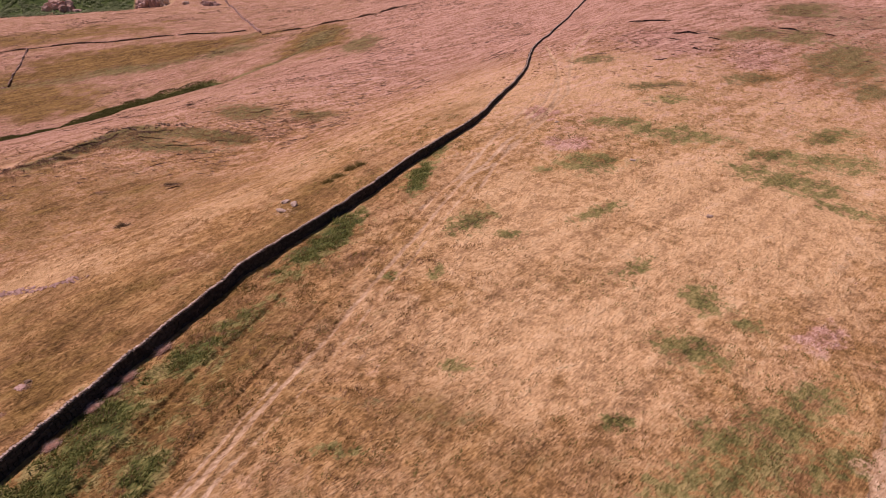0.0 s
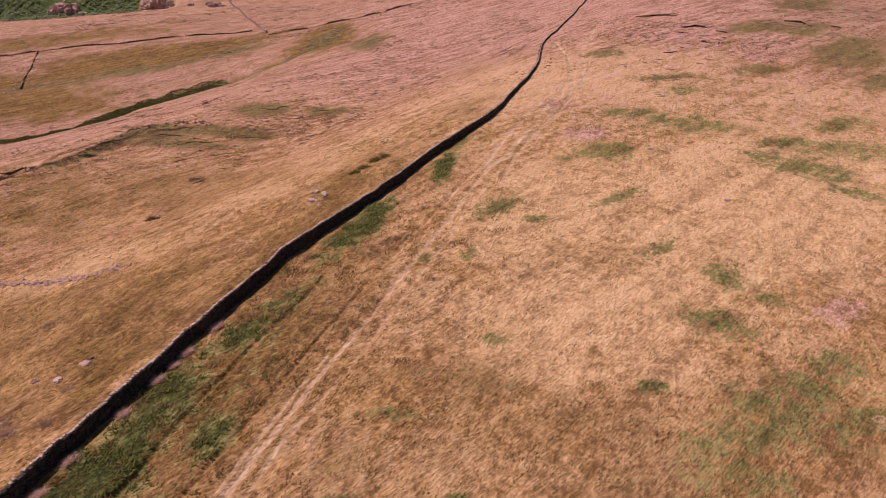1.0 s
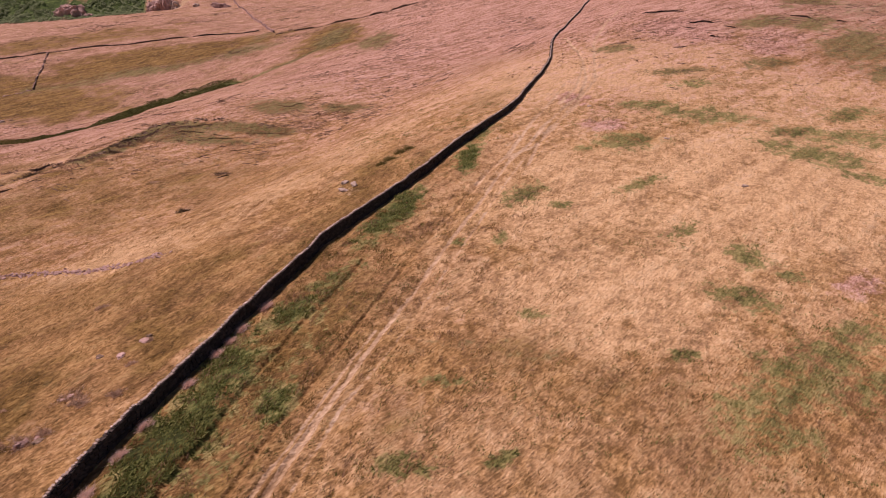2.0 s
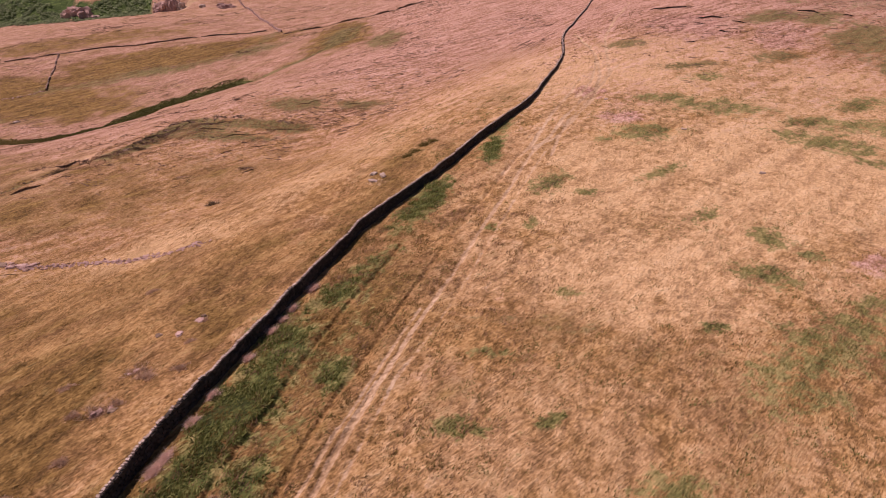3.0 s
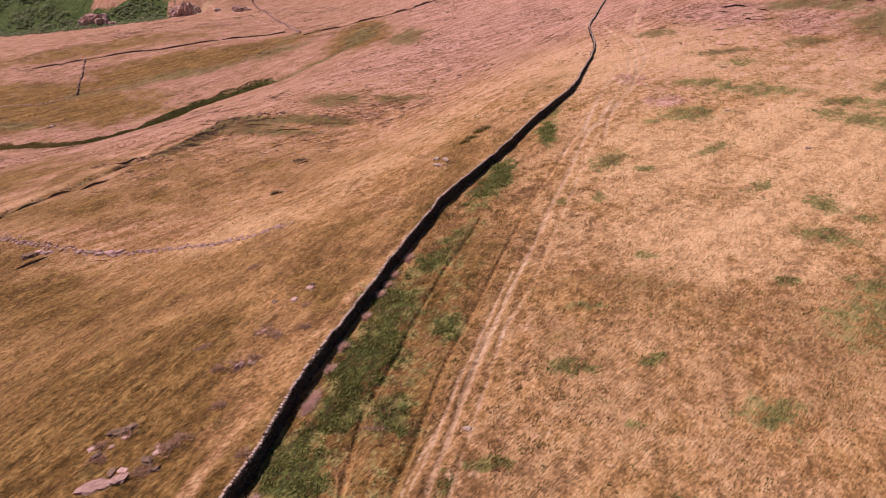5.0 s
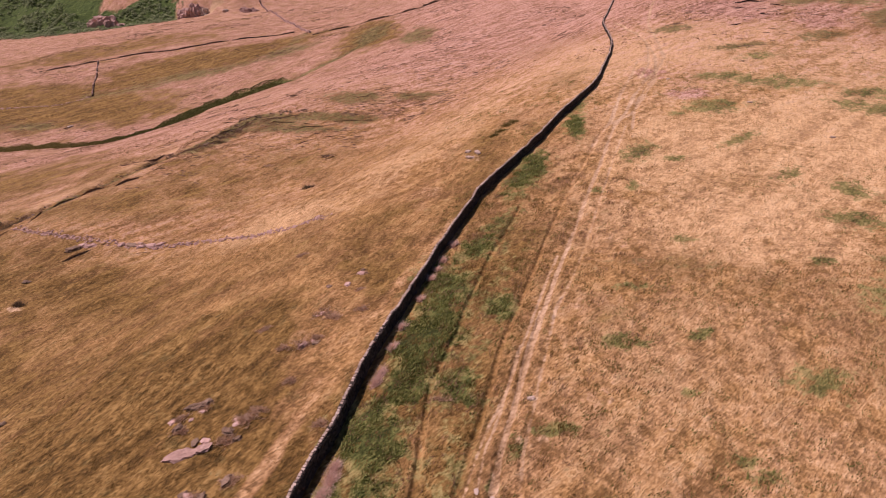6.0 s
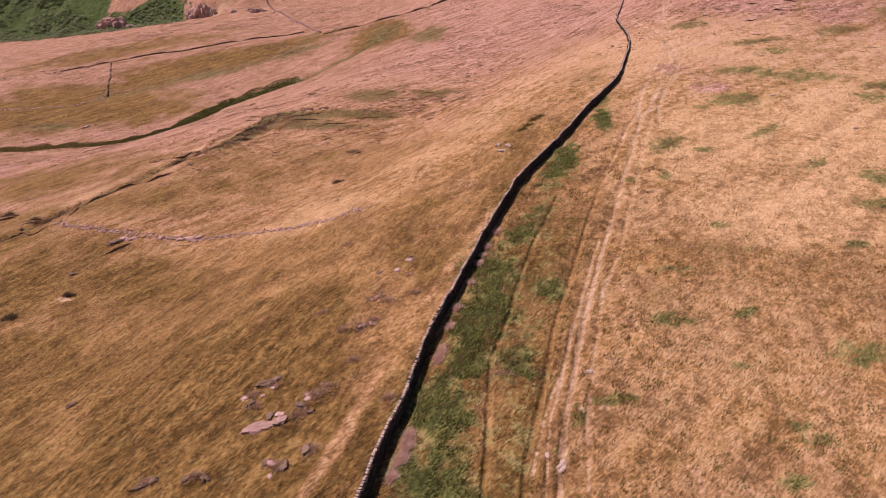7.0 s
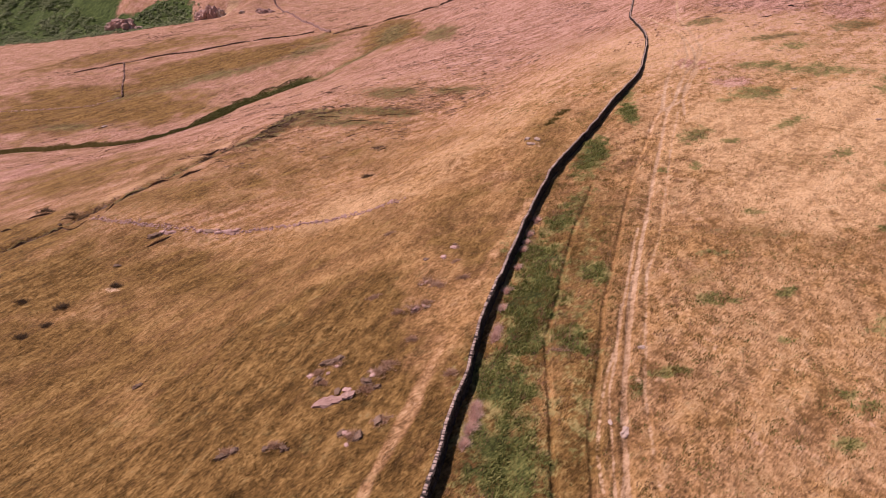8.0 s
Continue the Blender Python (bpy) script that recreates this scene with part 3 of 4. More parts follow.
def blades(rng, x, y, z, tall, wide, lean, drift=(0.0, 0.0)):
    """Bent single blades rooted at the given places."""
    count = len(x)
    turn = rng.uniform(0, 2 * np.pi, count)
    long = tall * rng.uniform(0.6, 1.35, count)
    out = lean * long * rng.uniform(0.3, 1.2, count)
    side = rng.uniform(0, 2 * np.pi, count)
    dx, dy = np.cos(side) * wide * 0.5, np.sin(side) * wide * 0.5
    tip = np.stack([x + np.cos(turn) * out + drift[0] * long, y + np.sin(turn) * out + drift[1] * long, z + long], 1)
    a = np.stack([x - dx, y - dy, z - 0.03], 1)
    b = np.stack([x + dx, y + dy, z - 0.03], 1)
    return np.stack([a, b, tip], 1).reshape(-1, 3)


def stone_mesh(rng, name, size, material, rounds=1, rough=0.16):
    """A worn block: a cube with cut corners, pushed about."""
    bm = bmesh.new()
    bmesh.ops.create_cube(bm, size=1)
    bmesh.ops.bevel(bm, geom=bm.edges[:], offset=0.09, segments=rounds, affect="EDGES", profile=0.6)
    for v in bm.verts:
        v.co = Vector([c * s * (1 + rng.uniform(-rough, rough)) for c, s in zip(v.co, size)])
    me = bpy.data.meshes.new(name)
    bm.to_mesh(me)
    bm.free()
    me.materials.append(material)
    return me


def rock_mesh(seed, name, size, material, cuts=3, craggy=0.45):
    """A weathered boulder or slab with ledges and cracks."""
    bm = bmesh.new()
    bmesh.ops.create_icosphere(bm, subdivisions=cuts, radius=1)
    shift = Vector((seed * 3.7, seed * 1.9, seed * 5.3))
    for v in bm.verts:
        p = v.co.copy()
        d = 1 + craggy * noise.noise(p * 1.3 + shift) + craggy * 0.5 * noise.noise(p * 3.1 + shift)
        p *= d
        p = Vector((p.x * (1 + 0.25 * noise.noise(p * 4.3 + shift)), p.y * (1 + 0.25 * noise.noise(p * 4.9 - shift)), max(-0.8, min(0.7, p.z))))
        p.z += 0.10 * round(noise.noise(p * 1.7 + shift) * 3)
        p += noise.noise_vector(p * 6 + shift) * 0.10
        v.co = Vector((p.x * size[0], p.y * size[1], p.z * size[2]))
    me = bpy.data.meshes.new(name)
    bm.to_mesh(me)
    bm.free()
    me.materials.append(material)
    return me


def curve_through(points, step):
    """Evenly spaced places, with headings, on a smooth line through plan points."""
    p = np.array([points[0], *points, points[-1]], float)
    fine = []
    for a, b, c, d in zip(p, p[1:], p[2:], p[3:]):
        for s in np.linspace(0, 1, 24, endpoint=False):
            fine.append(0.5 * (2 * b + (c - a) * s + (2 * a - 5 * b + 4 * c - d) * s * s + (3 * b - a - 3 * c + d) * s ** 3))
    fine = np.array([*fine, p[-1]])
    along = np.r_[0, np.cumsum(np.hypot(*np.diff(fine, axis=0).T))]
    at = np.arange(0, along[-1], step)
    x, y = np.interp(at, along, fine[:, 0]), np.interp(at, along, fine[:, 1])
    return x, y, np.arctan2(np.gradient(y), np.gradient(x))


# ---- the ground, one sheet to the horizon ----


def spaced(fine_from, fine_to, step, inner, reach):
    """Grid lines, fine in the middle and wider apart outwards."""
    mid = list(np.arange(fine_from, fine_to, step))
    for sign, start in ((-1, fine_from), (1, mid[-1])):
        gap, v, side = step, start, []
        while abs(v - start) < reach:
            gap *= 1.017 if abs(v - start) < inner else 1.10
            v += sign * gap
            side.append(v)
        mid = side[::-1] + mid if sign < 0 else mid + side
    return np.array(mid)


def lay_cover(me, fx, fy):
    """Writes to a mesh what grows or lies bare at each of its places, and the painted distance haze."""
    rut = np.zeros(len(fx))
    for line, half, _, worn in RUTS:
        xs, ys = [p[0] for p in line], [p[1] for p in line]
        box = (fx > min(xs) - 3) & (fx < max(xs) + 3) & (fy > min(ys) - 3) & (fy < max(ys) + 3)
        px, py = fx[box], fy[box]
        d = nearest(px, py, line) + 0.3 * half * lattice(px / 0.8, py / 2.5, 31)
        rut[box] = np.maximum(rut[box], worn * smooth(half * 1.7, half * 0.5, d) * (0.85 + 0.3 * lattice(px / 3, py / 5, 32)))
    sedge = cover("sedge", fx, fy, 0.7)
    sedge = np.maximum(sedge, 0.75 * smooth(8, 1.5, nearest(fx, fy, FIELD_SEEP) + 3 * lattice(fx / 9, fy / 9, 34)))
    for line, wide in ((STREAM, 2.5), (GULLY, 4), (BROOK_BANK, 1.8), (HAGS[0], 6)):
        sedge = np.maximum(sedge, smooth(wide, wide * 0.4, nearest(fx, fy, line)))
    d = fy - bank_foot(fx)
    fern = smooth(-222, -240, fx + 6 * lattice(fx / 11, fy / 11, 36)) * smooth(-1, 5, d) * (1 - smooth(28, 46, d + 12 * lattice(fx / 30, fy / 30, 33)) * smooth(-330, -300, fx))
    green = cover("green", fx, fy, 0.75)
    green = np.maximum(green, 1.2 * smooth(1.2, 0.5, nearest(fx, fy, STREAM) / stream_half(fx)))
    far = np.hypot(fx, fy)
    trod = trodden(fx, fy)
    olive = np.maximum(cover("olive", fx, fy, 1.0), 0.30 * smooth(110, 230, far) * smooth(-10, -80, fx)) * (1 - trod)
    # Outside the heather patches, the rise with distance paints in pink haze.
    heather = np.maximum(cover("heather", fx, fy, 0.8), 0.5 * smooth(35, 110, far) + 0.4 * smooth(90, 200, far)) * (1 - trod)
    pale = np.maximum(cover("pale", fx, fy, 0.9), 0.35 * trod)
    pale = np.maximum(pale, 1.2 * smooth(2.6, 0.9, nearest(fx + 3.0, fy - 1.9, BROOK_BANK)))
    for name, values in (("cover", (green, cover("bare", fx, fy, 0.5), olive, heather)), ("wear", (pale, rut, sedge, fern))):
        layer = me.attributes.new(name, "FLOAT_COLOR", "POINT")
        layer.data.foreach_set("color", np.stack(values, 1).astype(np.float32).ravel())


def build_ground():
    gx = np.unique(np.r_[spaced(-66, 40, 0.23, 330, 2600), np.arange(-27.5, -11, 0.11)])
    gy = spaced(-2, 66, 0.23, 420, 2600)
    x, y = np.meshgrid(gx, gy)
    fx, fy = x.ravel(), y.ravel()
    z = ground_z(fx, fy)
    nx, ny = len(gx), len(gy)
    me = bpy.data.meshes.new("ground")
    me.vertices.add(nx * ny)
    me.vertices.foreach_set("co", np.stack([fx, fy, z], 1).astype(np.float32).ravel())
    i = (np.arange(ny - 1)[:, None] * nx + np.arange(nx - 1)[None]).ravel()
    quads = np.stack([i, i + 1, i + 1 + nx, i + nx], 1).astype(np.int32)
    me.loops.add(quads.size)
    me.loops.foreach_set("vertex_index", quads.ravel())
    me.polygons.add(len(quads))
    me.polygons.foreach_set("loop_start", np.arange(0, quads.size, 4, dtype=np.int32))
    me.polygons.foreach_set("use_smooth", np.ones(len(quads), bool))
    me.update()
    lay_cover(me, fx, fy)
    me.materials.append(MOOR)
    return tagged(new("ground", me), "tawny upland moor of dry grass with green patches", "moorland", kind="structure")


build_ground()

HAG_ZONE = [(-80, 106), (-74, 122), (-60, 125), (-45, 122), (-34, 132)]
WALL_LINE = [(-42, -22), (-38, -9), (-35, 1.2), (-33.9, 5.1), (-33, 8.7), (-31.8, 12.5), (-31, 15.9), (-30.1, 19.5), (-28.1, 24.9), (-26.7, 29.4), (-24.7, 35),
             (-22.4, 41.2), (-19.9, 47.3), (-17.6, 52), (-13, 60.3), (-8.5, 68.2), (-3.6, 76.9), (1.2, 84.6), (5.8, 94.2), (10.4, 107.2), (14.6, 119.5),
             (17.6, 131), (19.5, 142), (22.5, 158), (26.9, 176.5), (36, 206), (46.5, 240), (61, 284), (84, 345)]
HAG_PLACES = [(58.5, 178.5, 13, -32, 0.45), (60, 153.5, 7.5, -48, 0.55), (86, 154.8, 6, -55, 0.4), (54.8, 146.5, 2.5, -60, 0.35), (64, 145.5, 4, -62, 0.35), (55.7, 135.2, 3, -68, 0.4), (45.3, 126, 3, 5, 0.25), (92.4, 147.6, 3, -50, 0.3)]

# ---- peat hags: low eroded steps with a turf lip ----


def ribbon(rows, count):
    """Faces of a strip with that many corners across."""
    return [(count * n + k, count * n + count + k, count * n + count + 1 + k, count * n + 1 + k) for n in range(rows - 1) for k in range(count - 1)]


def peat_hag(line, tall, seed, soil, group, broken=0.0):
    """A dark undercut face along an uneven edge, with turf folding over it."""
    rng = np.random.default_rng(seed)
    x, y, turn = curve_through(line, 0.55)
    x, y = x + 0.5 * lattice(x / 1.9, y / 1.9, seed + 300), y + 0.8 * lattice(x / 1.9, y / 1.9, seed + 301)
    h = tall * np.sin(np.pi * (np.arange(len(x)) + 0.5) / len(x)) ** 0.45 * (1 + 0.35 * lattice(x / 1.2, y / 1.2, seed + 302))
    h = h * np.clip(1 - 1.6 * broken * (0.3 + lattice(x / 3.1, y / 3.1, seed + 303)), 0.05, 1.15)
    hag = tagged(new("peat_hag"), "low eroded peat step with a dark bare face", "peat bank", group)
    face, lip = [], []
    back = rng.uniform(0.6, 1.2, len(x))
    for out, up, into in ((-0.40, -0.2, face), (-0.10, h * 0.5, face), (-0.16, h, face), (-0.24, h * 0.92, lip), (0.2, h + 0.03, lip), (back, -0.06, lip)):
        px, py = x - np.sin(turn) * out, y + np.cos(turn) * out
        into.append(np.stack([px, py, ground_z(px, py) + up], 1))
    face, lip = np.stack(face, 1).reshape(-1, 3).tolist(), np.stack(lip, 1).reshape(-1, 3).tolist()
    part("peat_face", mesh_of("peat_face", face, ribbon(len(x), 3), soil), hag, "bare dark peat")
    part("turf_lip", mesh_of("turf_lip", lip, ribbon(len(x), 3), MOOR), hag, "heathery turf edge")


for k, (x, y, length, turn, tall) in enumerate(HAG_PLACES):
    c, q = math.cos(radians(turn)), math.sin(radians(turn))
    sway = 0.08 * length
    peat_hag([(x - c * length / 2, y - q * length / 2), (x - q * sway, y + c * sway), (x + c * length / 2, y + q * length / 2)], tall, k + 1, PEAT, "peat hags on the heath")
VALLEY_HAGS = [
    (0.7, [(-80.7, 109.8), (-79.7, 115.5), (-77.2, 118.8), (-75.5, 123.8), (-74.1, 129.0)]),
    (0.8, [(-82.9, 132.3), (-75.7, 126.3), (-73.4, 130.0), (-67.4, 129.3), (-56.6, 126.6)]),
    (0.6, [(-69.6, 121.5), (-63.2, 120.6), (-59.0, 120.3), (-54.4, 117.7)]),
    (0.4, [(-54.7, 121.9), (-46.6, 118.6), (-41.7, 120.5)]),
    (0.4, [(-64.7, 130.3), (-56.7, 127.0)]),
    (0.4, [(-51.1, 127.2), (-42.5, 125.8), (-35.2, 122.7)]),
    (0.4, [(-57.2, 104.6), (-54.4, 107.7), (-52.4, 109.4)]),
    (0.4, [(-52.3, 109.1), (-46.8, 109.8)]),
    (0.35, [(-89.5, 129.9), (-82.3, 123.0)]),
    (0.45, [(-48.6, 93.4), (-46.1, 95.2)]),
    (0.3, [(-45.4, 97.2), (-44.2, 97.7)]),
    (0.3, [(-60.8, 91.9), (-57.4, 92.6)]),
    (0.25, [(-59.9, 88.5), (-58.7, 89.1)]),
    (0.4, [(-33.3, 61.5), (-31.1, 61.7)]),
    (0.35, [(-29.3, 68.6), (-28.0, 68.8)]),
    (0.25, [(-37.4, 94.9), (-30.1, 86.8)]),
    (0.25, [(-26.2, 72.3), (-24.9, 72.3)]),
    (0.5, [(-35.4, 137.5), (-29.5, 138.7)]),
    (0.4, [(-30.3, 130.4), (-25.7, 129.8)]),
    (0.5, [(-50.5, 138.6), (-46.2, 139.9), (-41.6, 142.0)]),
    (0.4, [(-66.7, 147.8), (-61.8, 148.9)]),
    (0.4, [(-42.9, 128.8), (-34.0, 124.9), (-28.5, 124.5)]),
    (0.4, [(-64.6, 116.8), (-55.3, 116.2), (-50.3, 117.0)]),
    (0.35, [(-75.6, 132.2), (-69.5, 131.6), (-64.1, 128.1)])]
for k, (tall, line) in enumerate(VALLEY_HAGS):
    peat_hag(line, 0.42 * tall, k + 30, BROWN_PEAT, "peat hags in the valley", 0.85)
BANKS = [
    (0.9, [(-109.1, 61.2), (-109.0, 66.7), (-105.2, 69.0), (-100.2, 68.4), (-98.4, 71.8)]),
    (0.9, [(-98.0, 72.1), (-96.7, 73.8), (-98.3, 81.5), (-95.9, 85.2), (-92.0, 87.5), (-87.8, 89.1), (-84.7, 93.9), (-81.6, 96.6)]),
    (0.6, [(-97.4, 108.2), (-88.9, 103.2), (-86.5, 108.9)]),
    (0.5, [(-118.9, 90.5), (-112.1, 90.9)]),
    (0.4, [(-119.9, 109.6), (-115.5, 106.7)]),
    (0.4, [(-115.1, 115.4), (-109.8, 110.8)]),
    (0.7, [(-116.6, 79.1), (-110.9, 79.1)]),
    (0.6, [(-119.6, 75.4), (-113.4, 71.6)]),
    (0.5, [(-82.6, 58.2), (-79.5, 61.0)]),
    (0.5, [(-80.7, 63.8), (-77.5, 63.2)]),
    (0.5, [(-72.4, 59.5), (-70.1, 60.7), (-66.7, 59.2)]),
    (0.5, [(-62.8, 62.1), (-60.3, 61.4)]),
    (0.6, [(-105.8, 73.2), (-103.3, 74.3), (-98.9, 72.7)])]
for k, (tall, line) in enumerate(BANKS):
    peat_hag(line, 0.5 * tall, k + 90, BROWN_PEAT, "brook banks in the valley", 0.75)


def terracettes(name, seed, count, box, keep, turn, length, tall, label):
    """Short worn steps across a slope, each a shaded riser below a turf tread."""
    rng = np.random.default_rng(seed)
    x, y = rng.uniform(box[0], box[1], count), rng.uniform(box[2], box[3], count)
    stay = rng.uniform(0, 1, count) < keep(x, y)
    x, y = x[stay], y[stay]
    head = radians(turn) + rng.normal(0, 0.22, len(x))
    long = length * rng.uniform(0.4, 1.5, len(x))
    high = tall * rng.uniform(0.5, 1.3, len(x))
    risers, treads = [], []
    for s in np.linspace(-0.5, 0.5, 6):
        sway = rng.normal(0, 0.06, len(x)) * long
        up = high * math.cos(s * 2.7) ** 0.6 * rng.uniform(0.6, 1.1, len(x))
        for out, lift, into in ((-0.3, -0.15, risers), (-0.05, up, risers), (-0.12, up * 0.95, treads), (1.0, -0.05, treads)):
            px, py = x + np.cos(head) * s * long - np.sin(head) * (out + sway), y + np.sin(head) * s * long + np.cos(head) * (out + sway)
            into.append(np.stack([px, py, ground_z(px, py) + lift], 1))
    bank = tagged(new(name), label, "terracettes", kind="stuff")
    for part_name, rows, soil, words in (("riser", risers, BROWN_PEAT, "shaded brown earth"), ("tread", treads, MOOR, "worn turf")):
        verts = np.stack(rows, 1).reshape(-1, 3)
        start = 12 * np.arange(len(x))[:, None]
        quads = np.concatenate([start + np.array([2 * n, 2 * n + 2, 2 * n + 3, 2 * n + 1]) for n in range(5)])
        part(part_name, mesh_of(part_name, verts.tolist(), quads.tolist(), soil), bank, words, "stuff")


def patchy(x, y, size, seed):
    return 0.5 + 0.5 * lattice(x / size, y / size, seed)


terracettes("terracettes", 401, 13000, (-260, 30, 150, 440), lambda x, y: smooth(0.45, 0.7, 0.5 * patchy(x, y, 22, 402) + 0.5 * patchy(x, y, 7, 403)) * (y < bank_foot(x) - 6) * smooth(6, 10, nearest(x, y, STREAM)) * smooth(4, 6, nearest(x, y, WALL_LINE)),
            22, 1.9, 0.13, "low worn grass steps across the valley pasture")
terracettes("terracettes", 404, 3600, (-92, -18, 84, 150), lambda x, y: smooth(0.42, 0.7, 0.4 * patchy(x, y, 12, 405) + 0.6 * patchy(x, y, 4, 406)) * smooth(26, 8, nearest(x, y, HAG_ZONE)) * smooth(4, 6, nearest(x, y, WALL_LINE)),
            -14, 1.2, 0.14, "broken heathery steps round an eroded hollow")
terracettes("terracettes", 407, 2600, (25, 160, 95, 260), lambda x, y: smooth(0.4, 0.7, 0.5 * patchy(x, y, 14, 408) + 0.5 * patchy(x, y, 5, 409)) * np.clip(cover("heather", x, y, 0.8) + 0.5 * cover("sedge", x, y, 0.8) + 0.15, 0, 1),
            -35, 1.6, 0.13, "low heathery steps on the heath")

# ---- the long dry stone wall ----


def wandering(line, step):
    """The line of a wall that was laid by eye."""
    x, y, turn = curve_through(line, step)
    return x + 0.13 * lattice(x / 2.4, y / 2.4, 77), y + 0.13 * lattice(x / 2.4, y / 2.4, 78), turn


def dry_stone_wall(name, line, label, tall=1.2, base=0.36, top=0.19, stone=0.36, loose=0, ruin=0.0, seed=1, material=None, cope=True, face=None, lower=0.0):
    """Two battered faces of coursed stone on a rubble core, with upright cope stones. loose: cope stones as single pieces."""
    rng = np.random.default_rng(seed)
    material = material or GRIT
    wall = tagged(new(name), label, "stone wall", "dry stone walls")
    x, y, turn = wandering(line, 0.5)
    high = tall * (1 + 0.06 * lattice(x / 2.3, y / 2.3, seed))
    high = high * (1 - lower * smooth(60, 125, y))
    if ruin:
        high = high * np.clip(1 - 2.2 * ruin * np.maximum(0.35 + lattice(x / 4, y / 4, seed + 1), 0), 0.06, 1)
    z = ground_z(x, y)
    verts, faces = [], []
    for n in range(len(x)):
        sx, sy = -math.sin(turn[n]), math.cos(turn[n])
        k = high[n] / tall
        for off, up in ((base / 2 - 0.05, -0.3), (top / 2 * k + base / 2 * (1 - k) - 0.05, high[n] - 0.03), (-top / 2 * k - base / 2 * (1 - k) + 0.05, high[n] - 0.03), (-base / 2 + 0.05, -0.3)):
            verts.append((x[n] + sx * off, y[n] + sy * off, z[n] + up))
        if n:
            b = 4 * n
            faces += [(b - 4 + q, b + q, b + q + 1, b - 3 + q) for q in range(3)]
    faces += [(0, 1, 2, 3), (len(verts) - 1, len(verts) - 2, len(verts) - 3, len(verts) - 4)]
    part("core", mesh_of("core", verts, faces, SHADE_GRIT), wall, "packed rubble core")
    # Coursed face stones.
    corners = np.array([(a, b, c) for a in (-0.5, 0.5) for b in (-0.5, 0.5) for c in (-0.5, 0.5)])
    quads = ((0, 1, 3, 2), (4, 6, 7, 5), (0, 4, 5, 1), (2, 3, 7, 6), (1, 5, 7, 3), (0, 2, 6, 4))
    verts, faces = [], []

    def block(px, py, pz, heading, length, depth, height, tilt=0.0):
        c = corners * (length, depth, height) * rng.uniform(0.82, 1.12, (8, 1)) + rng.uniform(-0.02, 0.02, (8, 3)) * length
        if tilt:
            c = np.stack([c[:, 0] * math.cos(tilt) - c[:, 2] * math.sin(tilt), c[:, 1], c[:, 0] * math.sin(tilt) + c[:, 2] * math.cos(tilt)], 1)
        co, si = math.cos(heading), math.sin(heading)
        start = len(verts)
        verts.extend(np.stack([px + c[:, 0] * co - c[:, 1] * si, py + c[:, 0] * si + c[:, 1] * co, pz + c[:, 2]], 1).tolist())
        faces.extend(tuple(start + q for q in f) for f in quads)

    courses = max(3, round(tall / (stone * 0.55)))
    step = tall / courses
    for side in (-1, 1):
        for course in range(courses):
            up = (course + 0.5) * step
            sx, sy, st = wandering(line, stone * rng.uniform(0.95, 1.05))
            sx = sx + rng.uniform(-0.06, 0.06, len(sx)) * stone
            top_here = np.interp(np.arange(len(sx)), np.linspace(0, len(sx) - 1, len(high)), high)
            zz = ground_z(sx, sy)
            off = side * (base / 2 + (top - base) / 2 * up / tall - 0.04)
            for n in range(len(sx)):
                if up > top_here[n]:
                    continue
                o = off + rng.uniform(-0.025, 0.035)
                block(sx[n] - math.sin(st[n]) * o, sy[n] + math.cos(st[n]) * o, zz[n] + up, st[n] + rng.uniform(-0.08, 0.08), stone * rng.uniform(0.75, 1.05), 0.22, step * rng.uniform(0.82, 1.0))
    # The default facing stone has the wall's shaded side painted into it.
    part("face_stone", mesh_of("face_stone", verts, faces, face or SHADE_GRIT), wall, "coursed gritstone facing", "stuff")
    if not cope:
        return wall
    # Cope stones set on edge along the top.
    verts, faces = [], []
    gap = stone * 0.66
    cx, cy, ct = wandering(line, gap)
    cz = ground_z(cx, cy) + np.interp(np.arange(len(cx)), np.linspace(0, len(cx) - 1, len(high)), high)
    shapes = [stone_mesh(rng, "cope_stone", (gap * rng.uniform(0.6, 0.95), top * rng.uniform(1.0, 1.45), rng.uniform(0.10, 0.20)), material) for _ in range(10)] if loose else []
    first = int(np.argmin(np.hypot(cx - line[2][0], cy - line[2][1])))
    for n in range(len(cx)):
        if rng.random() < 0.05 + 0.5 * ruin:
            continue
        lean, twist = rng.normal(0, 0.22), ct[n] + rng.normal(0, 0.14)
        if loose and first <= n < first + loose:
            ob = part("cope_stone", shapes[int(rng.integers(len(shapes)))], wall)
            ob.matrix_basis = Matrix.LocRotScale((cx[n], cy[n], cz[n] + 0.05 + rng.uniform(-0.03, 0.05)), Euler((rng.normal(0, 0.08), lean, twist)), None)
        else:
            block(cx[n], cy[n], cz[n] + 0.05 + rng.uniform(-0.04, 0.06), twist, gap * rng.uniform(0.6, 0.95), top * rng.uniform(1.0, 1.45), rng.uniform(0.10, 0.20), lean)
    part("coping", mesh_of("coping", verts, faces, material), wall, "rough upright cope stones", "stuff")
    return wall


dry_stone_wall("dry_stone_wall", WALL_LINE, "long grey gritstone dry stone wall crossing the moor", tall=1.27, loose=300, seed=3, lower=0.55)

